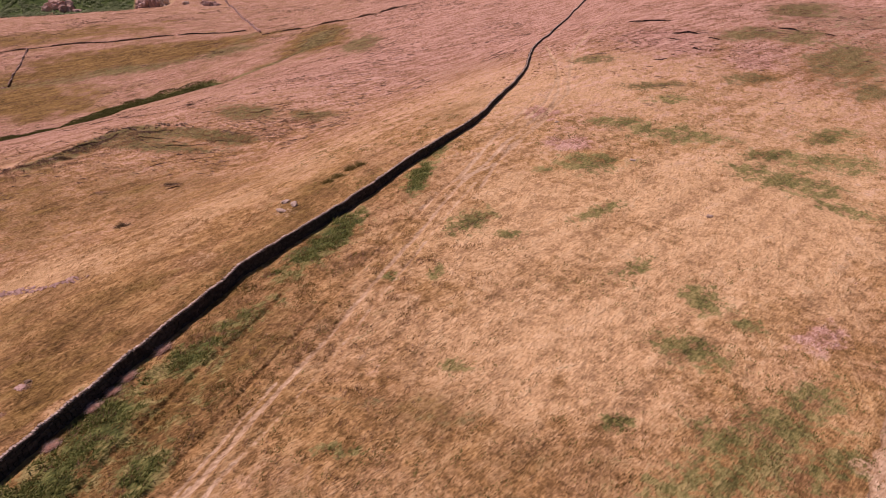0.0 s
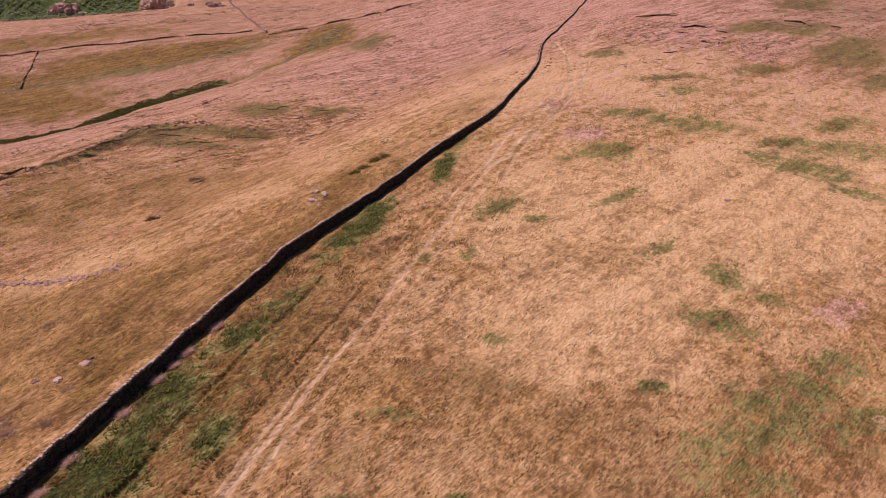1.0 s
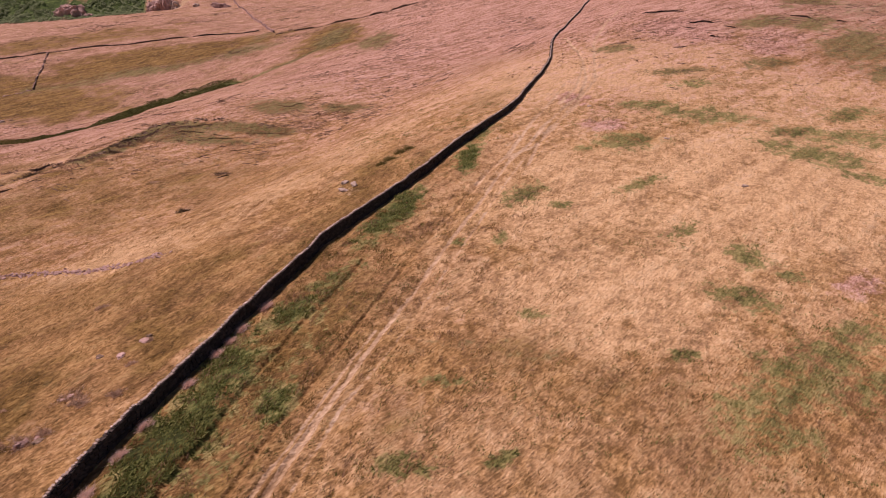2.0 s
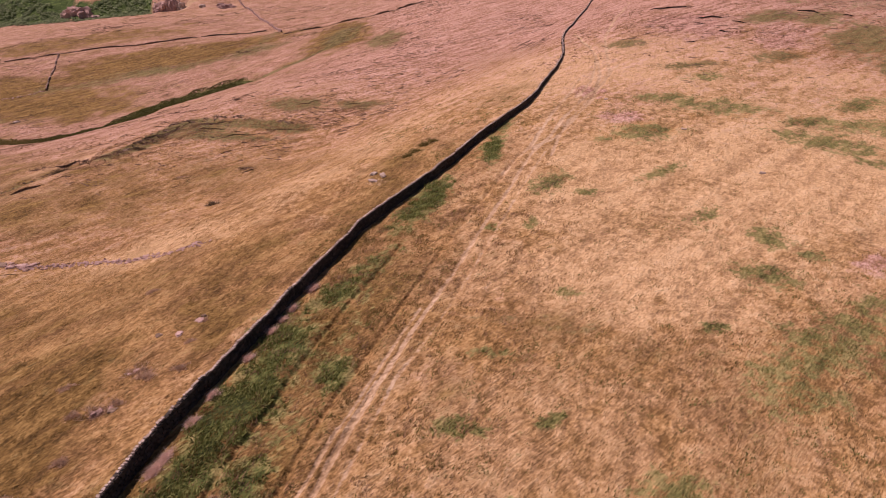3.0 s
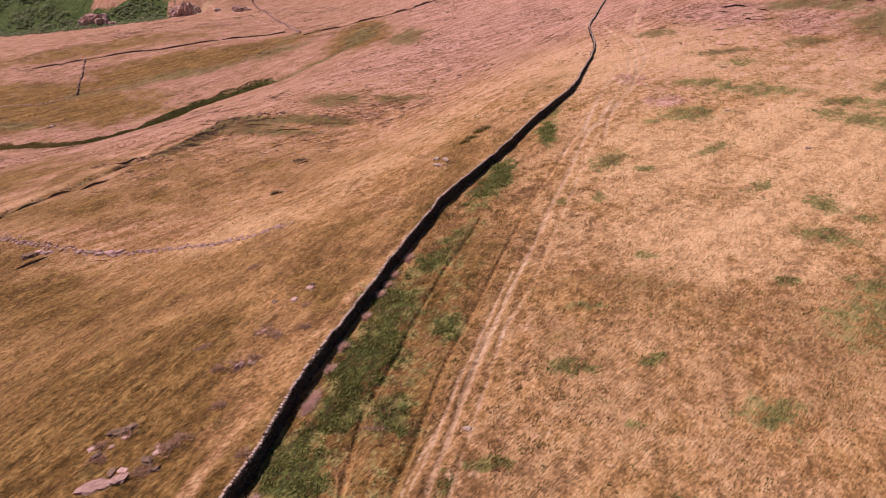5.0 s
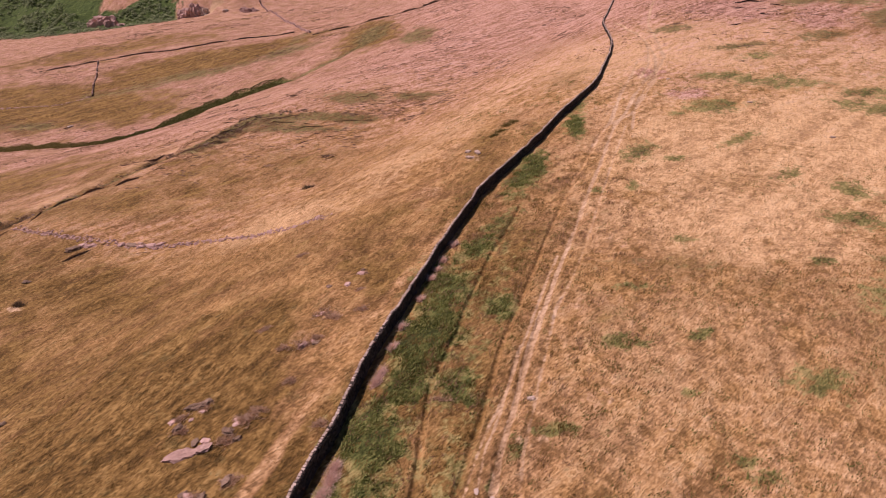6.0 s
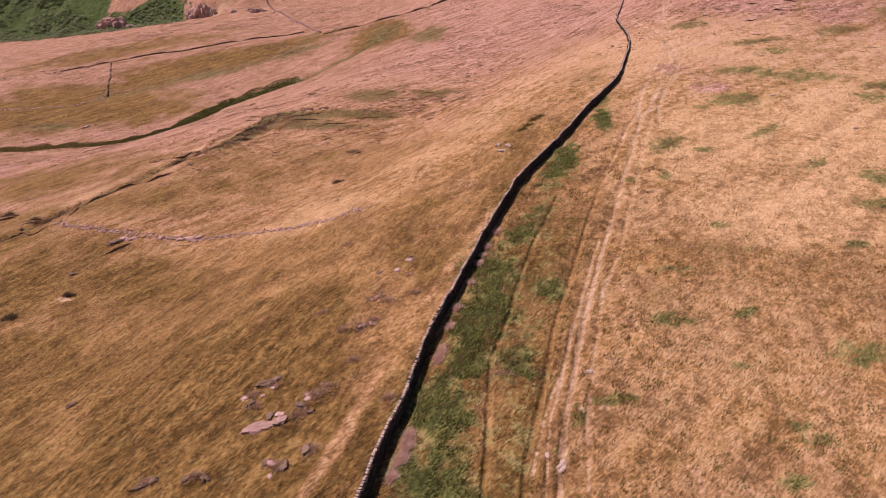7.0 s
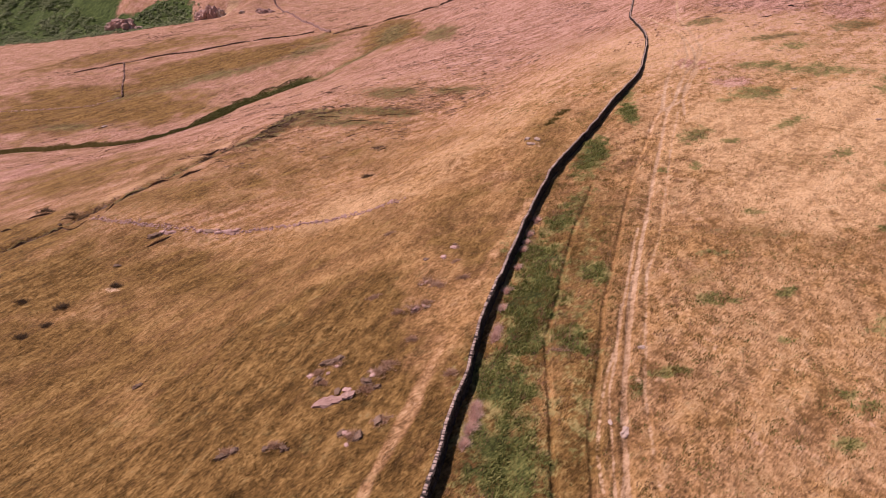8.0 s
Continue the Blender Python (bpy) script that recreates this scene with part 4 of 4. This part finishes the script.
# ---- field walls in the valley ----
dry_stone_wall("field_wall", [(-232, 291.5), (-224, 296), (-208, 299.5), (-190, 306), (-176, 310.5), (-161.6, 319), (-147, 328)],
               "dark straight dry stone wall across the valley field", 0.62, 0.55, 0.4, 0.6, ruin=0.3, seed=11, material=PINK_ROCK, face=BROWN_ROCK)
dry_stone_wall("field_wall", [(-145, 329), (-138, 333), (-123, 337), (-112, 340)], "broken tumbledown dry stone wall in the valley", 0.6, 0.5, 0.4, 0.6, ruin=0.3, seed=12, material=BROWN_ROCK)
dry_stone_wall("field_wall", [(-207.7, 298), (-198, 277), (-192, 262), (-186, 248)], "half-fallen pale field wall running down the slope", 0.7, 0.55, 0.4, 0.6, ruin=0.55, seed=13, material=PINK_ROCK, face=BROWN_ROCK)
dry_stone_wall("field_wall", [(-99.6, 326), (-110, 350), (-121, 372), (-133, 397), (-148, 430), (-163, 460), (-183, 506)], "pale sunlit dry stone wall climbing the far slope", 1.2, 0.8, 0.6, 0.7, ruin=0.3, seed=14, material=PINK_ROCK, face=PINK_ROCK)
dry_stone_wall("field_wall", [(-97, 321), (-85, 326), (-72, 327.5), (-60, 328), (-41, 330), (-33, 337), (-22, 350)], "dark weathered dry stone wall on the hillside", 0.8, 0.6, 0.45, 0.6, ruin=0.5, seed=15, material=BROWN_ROCK, face=BROWN_ROCK)

# ---- tumbled wall and rubble at the foot of the near slope ----


def rubble(name, line, label, wide, size, per_metre, seed, material):
    rng = np.random.default_rng(seed)
    ob = tagged(new(name), label, "rubble", kind="stuff")
    x, y, _ = curve_through(line, 1 / per_metre)
    verts, faces = [], []
    corners = np.array([(a, b, c) for a in (-0.5, 0.5) for b in (-0.5, 0.5) for c in (-0.5, 0.5)])
    x, y = x + rng.normal(0, wide, len(x)), y + rng.normal(0, wide, len(x))
    for px, py, pz in zip(x, y, ground_z(x, y)):
        s = size * rng.uniform(0.5, 1.5)
        c = corners * (s * rng.uniform(0.8, 1.5), s, s * rng.uniform(0.4, 0.7)) * rng.uniform(0.6, 1.15, (8, 1))
        m = np.array(Euler((rng.normal(0, 0.3), rng.normal(0, 0.3), rng.uniform(0, 6.3))).to_matrix())
        start = len(verts)
        verts.extend((c @ m.T + (px, py, pz + s * 0.12)).tolist())
        faces.extend(tuple(start + q for q in f) for f in ((0, 1, 3, 2), (4, 6, 7, 5), (0, 4, 5, 1), (2, 3, 7, 6), (1, 5, 7, 3), (0, 2, 6, 4)))
    part("loose_stone", mesh_of("loose_stone", verts, faces, material), ob, "", "stuff")


rubble("tumbled_wall", [(-98, 71), (-89, 66.8), (-81, 64.3), (-76.6, 62.9), (-70.4, 61.7), (-65.5, 61.4), (-60.7, 61.3), (-54.3, 58.8), (-46, 56), (-40, 55)], "line of pale tumbled stones across rough grass", 0.4, 0.26, 10, 21, PINK_ROCK)
rubble("ruined_wall", [(-235, 231), (-206, 237), (-196, 240.5), (-186, 248)], "low ruined wall line sunk in rough grass", 0.45, 0.45, 3.0, 24, PINK_ROCK)
rubble("brook_rubble", BROOK_BANK, "dark stones along a dry brook bank", 0.8, 0.40, 1.4, 22, BROWN_ROCK)
rubble("rim_rubble", [(-79.3, 109.2), (-77.9, 117.2), (-75.6, 124.8), (-74.3, 130.8), (-66.5, 131.4), (-57.2, 129.3)], "dark stones below an eroded rim", 0.9, 0.45, 2.5, 23, BROWN_ROCK)


def rock(name, x, y, size, turn, seed, label, material, sink=0.35, category="rock"):
    ob = tagged(new(name, rock_mesh(seed, name, size, material, 4 if size[0] > 1.2 else 3, 0.55 if name == "rock_slab" else 0.45)), label, category, name.replace("_", " ") + "s in the grass")
    ob.matrix_basis = pose(x, y, ground_at(x, y) + size[2] * (0.8 - 2 * sink), rz=turn)
    return ob


SLABS = [(-43.2, 12.5, 1.15, 0.62, 0.22, 17), (-41.8, 13.0, 0.6, 0.4, 0.2, 40), (-40.4, 8.2, 0.5, 0.3, 0.2, 60), (-44.3, 17.5, 0.8, 0.35, 0.2, 10), (-43.4, 17.8, 0.5, 0.3, 0.2, 35), (-40.4, 14.2, 0.55, 0.3, 0.2, -20),
         (-36.6, 23.6, 0.5, 0.3, 0.2, 30), (-51.2, 8.2, 0.65, 0.3, 0.2, 25), (-50.3, 8.6, 0.4, 0.25, 0.2, 70), (-46.2, 8.0, 0.4, 0.26, 0.2, 0), (-47.6, 8.1, 0.38, 0.25, 0.18, 40),
         (-65.4, 21.6, 0.55, 0.28, 0.2, 30), (-38.9, 9.6, 0.5, 0.3, 0.2, 55), (-44.9, 15.3, 0.4, 0.3, 0.2, 80), (-39.4, 13.4, 0.4, 0.25, 0.18, 10)]
for k, (x, y, a, b, c, turn) in enumerate(SLABS):
    rock("rock_slab", x, y, (a, b, 1.8 * c), turn, k + 1, "broad flat pink gritstone slab in olive grass" if k == 0 else "low brown gritstone slab half sunk in grass", SLAB_ROCK if k in (0, 1, 6) else BROWN_ROCK, 0.42)
LEDGES = [(-82.3, 61.4, 1.1, 0.6, 0.45, 25), (-79.9, 62.3, 0.9, 0.5, 0.4, 10), (-81.2, 62.4, 0.6, 0.5, 0.4, 60), (-73.2, 62.2, 1.0, 0.5, 0.4, -15), (-70.3, 62.1, 0.9, 0.5, 0.4, 5), (-68.9, 62.2, 0.6, 0.4, 0.35, 50), (-84.5, 53, 0.6, 0.35, 0.25, 0), (-71.6, 61.6, 0.5, 0.4, 0.3, 30), (-75.2, 62.6, 0.6, 0.4, 0.35, 80)]
for k, (x, y, a, b, c, turn) in enumerate(LEDGES):
    rock("boulder", x, y, (a, b, c), turn, k + 20, "pale gritstone boulder beside the tumbled wall", PINK_ROCK if k % 3 else BROWN_ROCK)
STONES = [(29.6, 58.8, 0.34), (-20.9, 6.1, 0.42), (-21.8, 6.8, 0.2), (25, 73.8, 0.3), (17.5, 89.7, 0.3), (-20.1, 67.6, 0.5), (-18.6, 66.2, 0.55), (-19.8, 64.6, 0.5), (-17.4, 14.3, 0.25), (-177, 212, 0.9)]
for k, (x, y, a) in enumerate(STONES):
    rock("stone", x, y, (a * 1.25, a * 0.75, a * 0.55), k * 47, k + 40, "small pale stone lying in dry grass", PALE_ROCK, 0.25, "stone")

# ---- tufts, bushes and sprigs ----


def tussock(name, x, y, radius, tall, material, seed, label, category, count=260, thick=0.07, turn=0.0, long=1.25, lean=1.6):
    """A clump of bent blades springing from one root."""
    rng = np.random.default_rng(seed)
    a, r = rng.uniform(0, 2 * np.pi, count), radius * np.sqrt(rng.uniform(0, 1, count)) * rng.uniform(0.6, 1.1, count)
    r = r * (0.75 + 0.3 * np.sin(3 * a + seed) + 0.2 * np.sin(5 * a + 2 * seed))
    ex, ey = r * np.cos(a) * long, r * np.sin(a) / long
    px, py = ex * math.cos(turn) - ey * math.sin(turn), ex * math.sin(turn) + ey * math.cos(turn)
    dome = 1 - 0.55 * (r / radius) ** 2
    pts = blades(rng, px, py, np.zeros(count), 1, thick, lean * tall).reshape(-1, 3, 3)
    pts[:, 2, 2] *= tall * dome
    pts[:, 2, :2] += np.stack([np.cos(a), np.sin(a)], 1) * (0.3 * tall * r / radius)[:, None]
    pts[:, :, 2] += (ground_z(x + px, y + py) - ground_at(x, y))[:, None]
    ob = tagged(new(name, triangles(name, pts.reshape(-1, 3), material)), label, category, name.replace("_", " ") + "s")
    ob.location = (x, y, ground_at(x, y))
    return ob


BY_WALL = [(-31.4, 8.6, 0.8, 0.6), (-31.8, 7.5, 0.75, 0.6), (-31.3, 9.6, 0.5, 0.5), (-29.2, 17.4, 0.75, 0.55), (-28.9, 18.4, 0.7, 0.5), (-28.2, 21.4, 0.5, 0.5), (-27.5, 23.9, 0.5, 0.5), (-32.3, 6.2, 0.5, 0.5), (-22.7, 37.9, 0.6, 0.6),
           (-23.9, 34.6, 0.5, 0.55), (-25.0, 31.4, 0.45, 0.55), (-26.0, 28.0, 0.4, 0.5), (-24.5, 33.2, 0.4, 0.5)]
for k, (x, y, r, h) in enumerate(BY_WALL):
    tussock("grass_tussock", x, y, 0.8 * r, 0.6 * h, BLEACHED, 60 + k, "bleached pinkish dead grass tussock at the wall foot", "tussock", 900, 0.035, radians(66 + 9 * math.sin(5 * k)), 1.6, 1.5)
DARK_BUSHES = [(-81.7, 47, 1.1, 0.6), (-86.7, 42, 1.4, 0.8), (-88.4, 35.9, 1.2, 0.6), (-93.6, 44.1, 1.2, 0.5), (-86.5, 38, 0.9, 0.5), (-48.2, 95.5, 2.0, 0.6), (-48.7, 78.8, 1.7, 0.6),
               (-115, 82, 1.9, 1.0), (-112.5, 80, 1.6, 0.9), (-104, 74.4, 1.8, 1.0), (-101, 73.5, 1.6, 0.9), (-75, 108.6, 1.8, 0.8), (-88, 101, 1.4, 0.8)]
for k, (x, y, r, h) in enumerate(DARK_BUSHES):
    tussock("rush_clump", x, y, 0.85 * r, 0.7 * h, TWIG, 90 + k, "dark brown clump of rushes in a hollow", "rushes", 300)
GORSE = [(-13.2, 76.8, 1.3, 0.7), (-14.6, 74.4, 1.1, 0.6), (-12, 78.2, 1.0, 0.6), (-15.6, 72.9, 0.9, 0.5)]
for k, (x, y, r, h) in enumerate(GORSE):
    tussock("bilberry_bush", x, y, r, 0.8 * h, SEDGE, 120 + k, "low dark olive bilberry bush beyond the wall", "bush", 240, 0.09)
RNG_STONES = np.random.default_rng(77)
for k, (cx, cy) in enumerate([(-43.7, 17.2), (-39.3, 14.9), (-35.6, 27.9), (-36.3, 23.9), (-40.7, 8.2), (-42.2, 13.4), (-45.2, 16.2), (-36, 32.9), (-32.4, 34.7)]):
    for m in range(3):
        px, py, a = cx + RNG_STONES.normal(0, 0.6), cy + RNG_STONES.normal(0, 0.5), RNG_STONES.uniform(0.13, 0.30)
        rock("stone", px, py, (a * 1.5, a, a * 0.6), 40 * k + 70 * m, 200 + 3 * k + m, "small weathered gritstone lump among dead heather", BROWN_ROCK if m == 1 else PINK_ROCK, 0.3, "stone")
DEAD_HEATHER = [(-35.4, 28.1, 1.5, 0.3), (-34.4, 27.3, 1.1, 0.3), (-31.6, 27.7, 0.8, 0.25), (-41.2, 27.2, 1.0, 0.25), (-36.6, 23.7, 1.3, 0.3), (-35.5, 24.5, 0.9, 0.25), (-38.3, 23.4, 0.8, 0.25), (-36.7, 19.0, 0.7, 0.25),
                (-43.7, 17.4, 1.2, 0.3), (-45.2, 16.4, 0.8, 0.25), (-39.3, 15.1, 1.2, 0.35), (-38.6, 16.0, 0.9, 0.3), (-32.4, 31.6, 0.7, 0.2), (-33.2, 14.0, 0.7, 0.3), (-40.4, 13.4, 1.0, 0.3), (-40.9, 8.3, 0.9, 0.3), (-38.7, 9.5, 1.0, 0.3),
                (-50.9, 8.5, 0.9, 0.3), (-47.0, 8.3, 0.8, 0.3), (-44.6, 15.0, 0.8, 0.25), (-32.4, 34.6, 0.7, 0.2), (-47.9, 95.3, 1.3, 0.4), (-59.5, 92.6, 1.2, 0.3), (-40.8, 42.1, 0.9, 0.25)]
for k, (x, y, r, h) in enumerate(DEAD_HEATHER):
    tussock("heather_clump", x, y, 0.85 * r, 0.7 * h, DEAD, 160 + k, "low grey brown clump of dead heather in olive grass", "heather", 600, 0.06)
for k in range(5):
    tussock("peat_tuft", -24.9 + 0.36 * k, 15.0 - 0.05 * k, 0.09, 0.26, DEAD, 140 + k, "small dark upright heather tuft by a rut", "tuft", 36)


def strewn(name, rng, count, box, keep, tall, wide, lean, material, label, category, drift=(0, 0)):
    """Blades sown over a stretch of ground, thinned by keep(x, y)."""
    x, y = rng.uniform(box[0], box[1], count), rng.uniform(box[2], box[3], count)
    stay = rng.uniform(0, 1, count) < keep(x, y)
    x, y = x[stay], y[stay]
    tall = tall * (0.45 + 1.1 * clumped(x, y, 1.1, 70))
    ob = tagged(new(name, triangles(name, blades(rng, x, y, ground_z(x, y), tall, wide, lean, drift), material)), label, category, kind="stuff")
    return ob


def off_wall(x, y):
    line = [p for p in WALL_LINE if p[1] < 200]
    return np.where(nearest(x, y, line) > 0.55, 1.0, 0.0)


def clumped(x, y, size, seed):
    return 0.5 + 0.5 * lattice(x / size, y / size, seed)


def rutless(x, y):
    d = np.full(len(x), 9.0)
    for line, half, _, worn in RUTS[:-1]:
        d = np.minimum(d, nearest(x, y, line) / (half * 1.9))
    return np.where(d > 1, 1.0, 0.06)


RNG = np.random.default_rng(5)


def straw_here(x, y):
    return off_wall(x, y) * rutless(x, y) * (1 - 0.75 * cover("green", x, y)) * (1 - 0.45 * np.minimum(cover("pale", x, y, 0.9), 1)) * (1 - 0.8 * cover("olive", x, y, 0.6) * (1 - trodden(x, y))) * (1 - cover("bare", x, y)) * (0.12 + 0.88 * smooth(0.3, 0.7, clumped(x, y, 0.55, 51)))


def far_straw(x, y):
    return straw_here(x, y) * smooth(0.35, 0.65, clumped(x, y, 1.3, 62)) * smooth(185, 95, y + 0.3 * x)


strewn("dry_grass", RNG, 460000, (-62, 42, -2, 70), straw_here, 0.12, 0.055, 0.45, BLADE, "bent tawny dry grass blades on the moor", "grass", (0.95, 0.7))
strewn("dry_grass", RNG, 330000, (-80, 95, 62, 190), far_straw, 0.14, 0.13, 0.6, BLADE, "bent tawny dry grass blades on the moor", "grass", (1.0, 0.6))
strewn("olive_grass", RNG, 300000, (-98, 20, -2, 72), lambda x, y: off_wall(x, y) * rutless(x, y) * cover("olive", x, y, 0.6) * (0.1 + 0.9 * smooth(0.3, 0.7, clumped(x, y, 0.6, 52))) * (1 - cover("bare", x, y)) * (1 - trodden(x, y)),
       0.15, 0.065, 0.5, DULL, "coarse olive brown moor grass", "grass", (0.8, 0.9))
strewn("green_rushes", RNG, 420000, (-36, 62, -2, 105), lambda x, y: off_wall(x, y) * rutless(x, y) * cover("green", x, y, 0.85) * (0.22 + 0.5 * smooth(62, 30, y)) * smooth(0.42, 0.75, 0.6 * clumped(x, y, 0.8, 53) + 0.4 * clumped(x, y, 2.3, 57)),
       0.10, 0.11, 0.9, GREEN, "fresh green rushes and bracken in damp patches", "rushes", (0.7, 0.5))
strewn("moor_tufts", RNG, 420000, (-24, 62, -2, 110), lambda x, y: off_wall(x, y) * rutless(x, y) * smooth(0.64, 0.72, 0.62 * clumped(x, y, 0.7, 64) + 0.38 * clumped(x, y, 8, 65)) * (1 - 0.85 * cover("pale", x, y, 0.9)),
       0.10, 0.11, 0.9, GREEN, "small olive green rush tufts dotted through dry grass", "rushes", (0.7, 0.5))
for blade, words, seed in ((DULL, "coarse olive tussock grass beside the wheel ruts", 81), (ROUGH, "coarse brown tussock grass beside the wheel ruts", 83)):
    strewn("tussock_grass", RNG, 150000, (-34, 14, -2, 60), lambda x, y: off_wall(x, y) * rutless(x, y) * smooth(0.55, 0.72, 0.75 * clumped(x, y, 0.75, seed) + 0.25 * clumped(x, y, 5, seed + 1)) * (0.14 + 0.7 * smooth(-6, -15, x - 0.4 * (y - 15))) * (1 - 0.8 * cover("pale", x, y, 0.9)) * (x > np.interp(y, [p[1] for p in WALL_LINE], [p[0] for p in WALL_LINE])),
           0.22, 0.07, 0.7, blade, words, "grass", (0.5, 0.3))
strewn("bracken", RNG, 170000, (-36, 0, -2, 75), lambda x, y: off_wall(x, y) * rutless(x, y) * smooth(0.9, 1.3, cover("green", x, y, 0.4)) * smooth(0.25, 0.55, clumped(x, y, 0.9, 60)),
       0.24, 0.15, 1.2, LUSH, "knee-high green bracken along the wall", "bracken", (0.5, 0.2))
strewn("heather", RNG, 160000, (-16, 75, 0, 160), lambda x, y: 0.5 * cover("heather", x, y, 0.6) * smooth(0.5, 0.85, clumped(x, y, 0.7, 54)), 0.18, 0.10, 0.9, LING, "low brown and pink heather", "heather")
strewn("stream_rushes", RNG, 130000, (-158, -84, 172, 250), lambda x, y: smooth(1.1, 0.85, (nearest(x, y, STREAM) + 2.6 * lattice(x / 5, y / 5, 55)) / stream_half(x)), 0.24, 0.36, 1.0, BOG, "dark green rushes filling a stream bed", "rushes")
strewn("stream_sedge", RNG, 120000, (-230, -136, 172, 210), lambda x, y: smooth(1.1, 0.7, (nearest(x, y, STREAM) + 2.6 * lattice(x / 5, y / 5, 55)) / stream_half(x)) * smooth(-138, -152, x), 0.25, 0.40, 1.0, SEDGE, "olive sedge along a shallow stream bed", "sedge")

strewn("bank_heather", RNG, 200000, (-122, -38, 58, 136), lambda x, y: smooth(0.42, 0.62, 0.5 * clumped(x, y, 1.6, 61) + 0.5 * clumped(x, y, 6, 66)) * np.maximum(np.maximum(smooth(2.2, 0.9, nearest(x, y, BROOK_BANK)), smooth(1.6, 0.6, nearest(x, y, SIDE_SCAR))), smooth(3.6, 1.0, nearest(x, y, HAGS[0][:6]))),
       0.22, 0.26, 1.0, SCRUB, "dark heather edging the brook bank", "heather")
strewn("hag_heather", RNG, 150000, (-86, -26, 92, 142), lambda x, y: 0.5 * smooth(0.52, 0.72, 0.55 * clumped(x / 1.6, y, 1.1, 67) + 0.45 * clumped(x, y, 5, 68)) * smooth(15, 3, nearest(x, y, HAG_ZONE)),
       0.16, 0.20, 1.0, ROUGH, "brown heather over an eroded peat hollow", "heather")
strewn("rough_tufts", RNG, 110000, (-270, 110, 115, 440), lambda x, y: smooth(0.52, 0.76, 0.5 * clumped((0.8 * x + 0.6 * y) / 6, 0.8 * y - 0.6 * x, 2.4, 58) + 0.5 * clumped(x, y, 15, 59)) * np.where(y < bank_foot(x) - 3, 1, 0), 0.12, 0.8, 2.2, ROUGH, "rough brown tufts dotting the valley pasture", "grass")

# ---- bracken bank and outcrops at the far side of the valley ----


def frond_clumps(name, rng, count, keep, label):
    x = rng.uniform(-560, -165, count)
    y = bank_foot(x) + rng.uniform(-1, 150, count)
    stay = rng.uniform(0, 1, count) < keep(x, y)
    x, y = x[stay], y[stay]
    z = ground_z(x, y)
    size = rng.uniform(0.7, 1.7, len(x))
    fronds = []
    for _ in range(14):
        a, up = rng.uniform(0, 2 * np.pi, len(x)), rng.uniform(0.2, 1.0, len(x))
        cx, cy, cz = x + np.cos(a) * size * (1.1 - up * 0.7), y + np.sin(a) * size * (1.1 - up * 0.7), z + size * up * 0.9
        b = a + rng.normal(0, 0.6, len(x))
        w = size * rng.uniform(0.25, 0.5, len(x))
        fronds.append(np.stack([np.stack([cx - np.sin(b) * w, cy + np.cos(b) * w, cz], 1), np.stack([cx + np.sin(b) * w, cy - np.cos(b) * w, cz], 1),
                                np.stack([cx + np.cos(b) * w * 2.2, cy + np.sin(b) * w * 2.2, cz - w * rng.uniform(0.2, 1.2, len(x))], 1)], 1).reshape(-1, 3))
    tagged(new(name, triangles(name, np.concatenate(fronds), FERN)), label, "bracken", kind="stuff")


def fern_here(x, y):
    d = y - bank_foot(x)
    lower = (1 - smooth(24, 40, d + 12 * lattice(x / 30, y / 30, 33))) * smooth(-225, -242, x)
    upper = smooth(-360, -385, x + 0.5 * (d - 40)) * smooth(38, 52, d)
    return np.maximum(lower, upper) * (0.5 + 0.5 * clumped(x, y, 8, 56))


frond_clumps("bracken_bank", RNG, 22000, fern_here, "dense green bracken on the far bank")
OUTCROPS = [(-300, 480, 9, 5, 6, 20), (-292, 475, 5, 4, 4.5, 70), (-309, 483, 6, 4, 4, 40), (-284, 474, 3, 2.5, 2.5, 0),
            (-214, 460, 6, 5, 9, 50), (-222, 461, 6.5, 4.5, 6, 15), (-207, 457, 4.5, 3.5, 6, 80), (-226, 458, 3, 2.4, 2.4, 30), (-216, 457, 2.2, 2.0, 11, 0), (-190, 453, 2.2, 2, 2.2, 60),
            (-172, 452, 4.2, 3, 3.2, 30), (-177, 455, 3, 2.4, 2.6, 75), (-166, 450, 2.4, 2, 1.8, 10)]
for k, (x, y, a, b, c, turn) in enumerate(OUTCROPS):
    tagged(rock("rock_outcrop", x, y, (a, b, c), turn, 70 + k, "pinkish weathered rock outcrop among bracken", PALE_ROCK if k in (2, 6, 9) else PINK_ROCK), group="outcrops on the far bank")
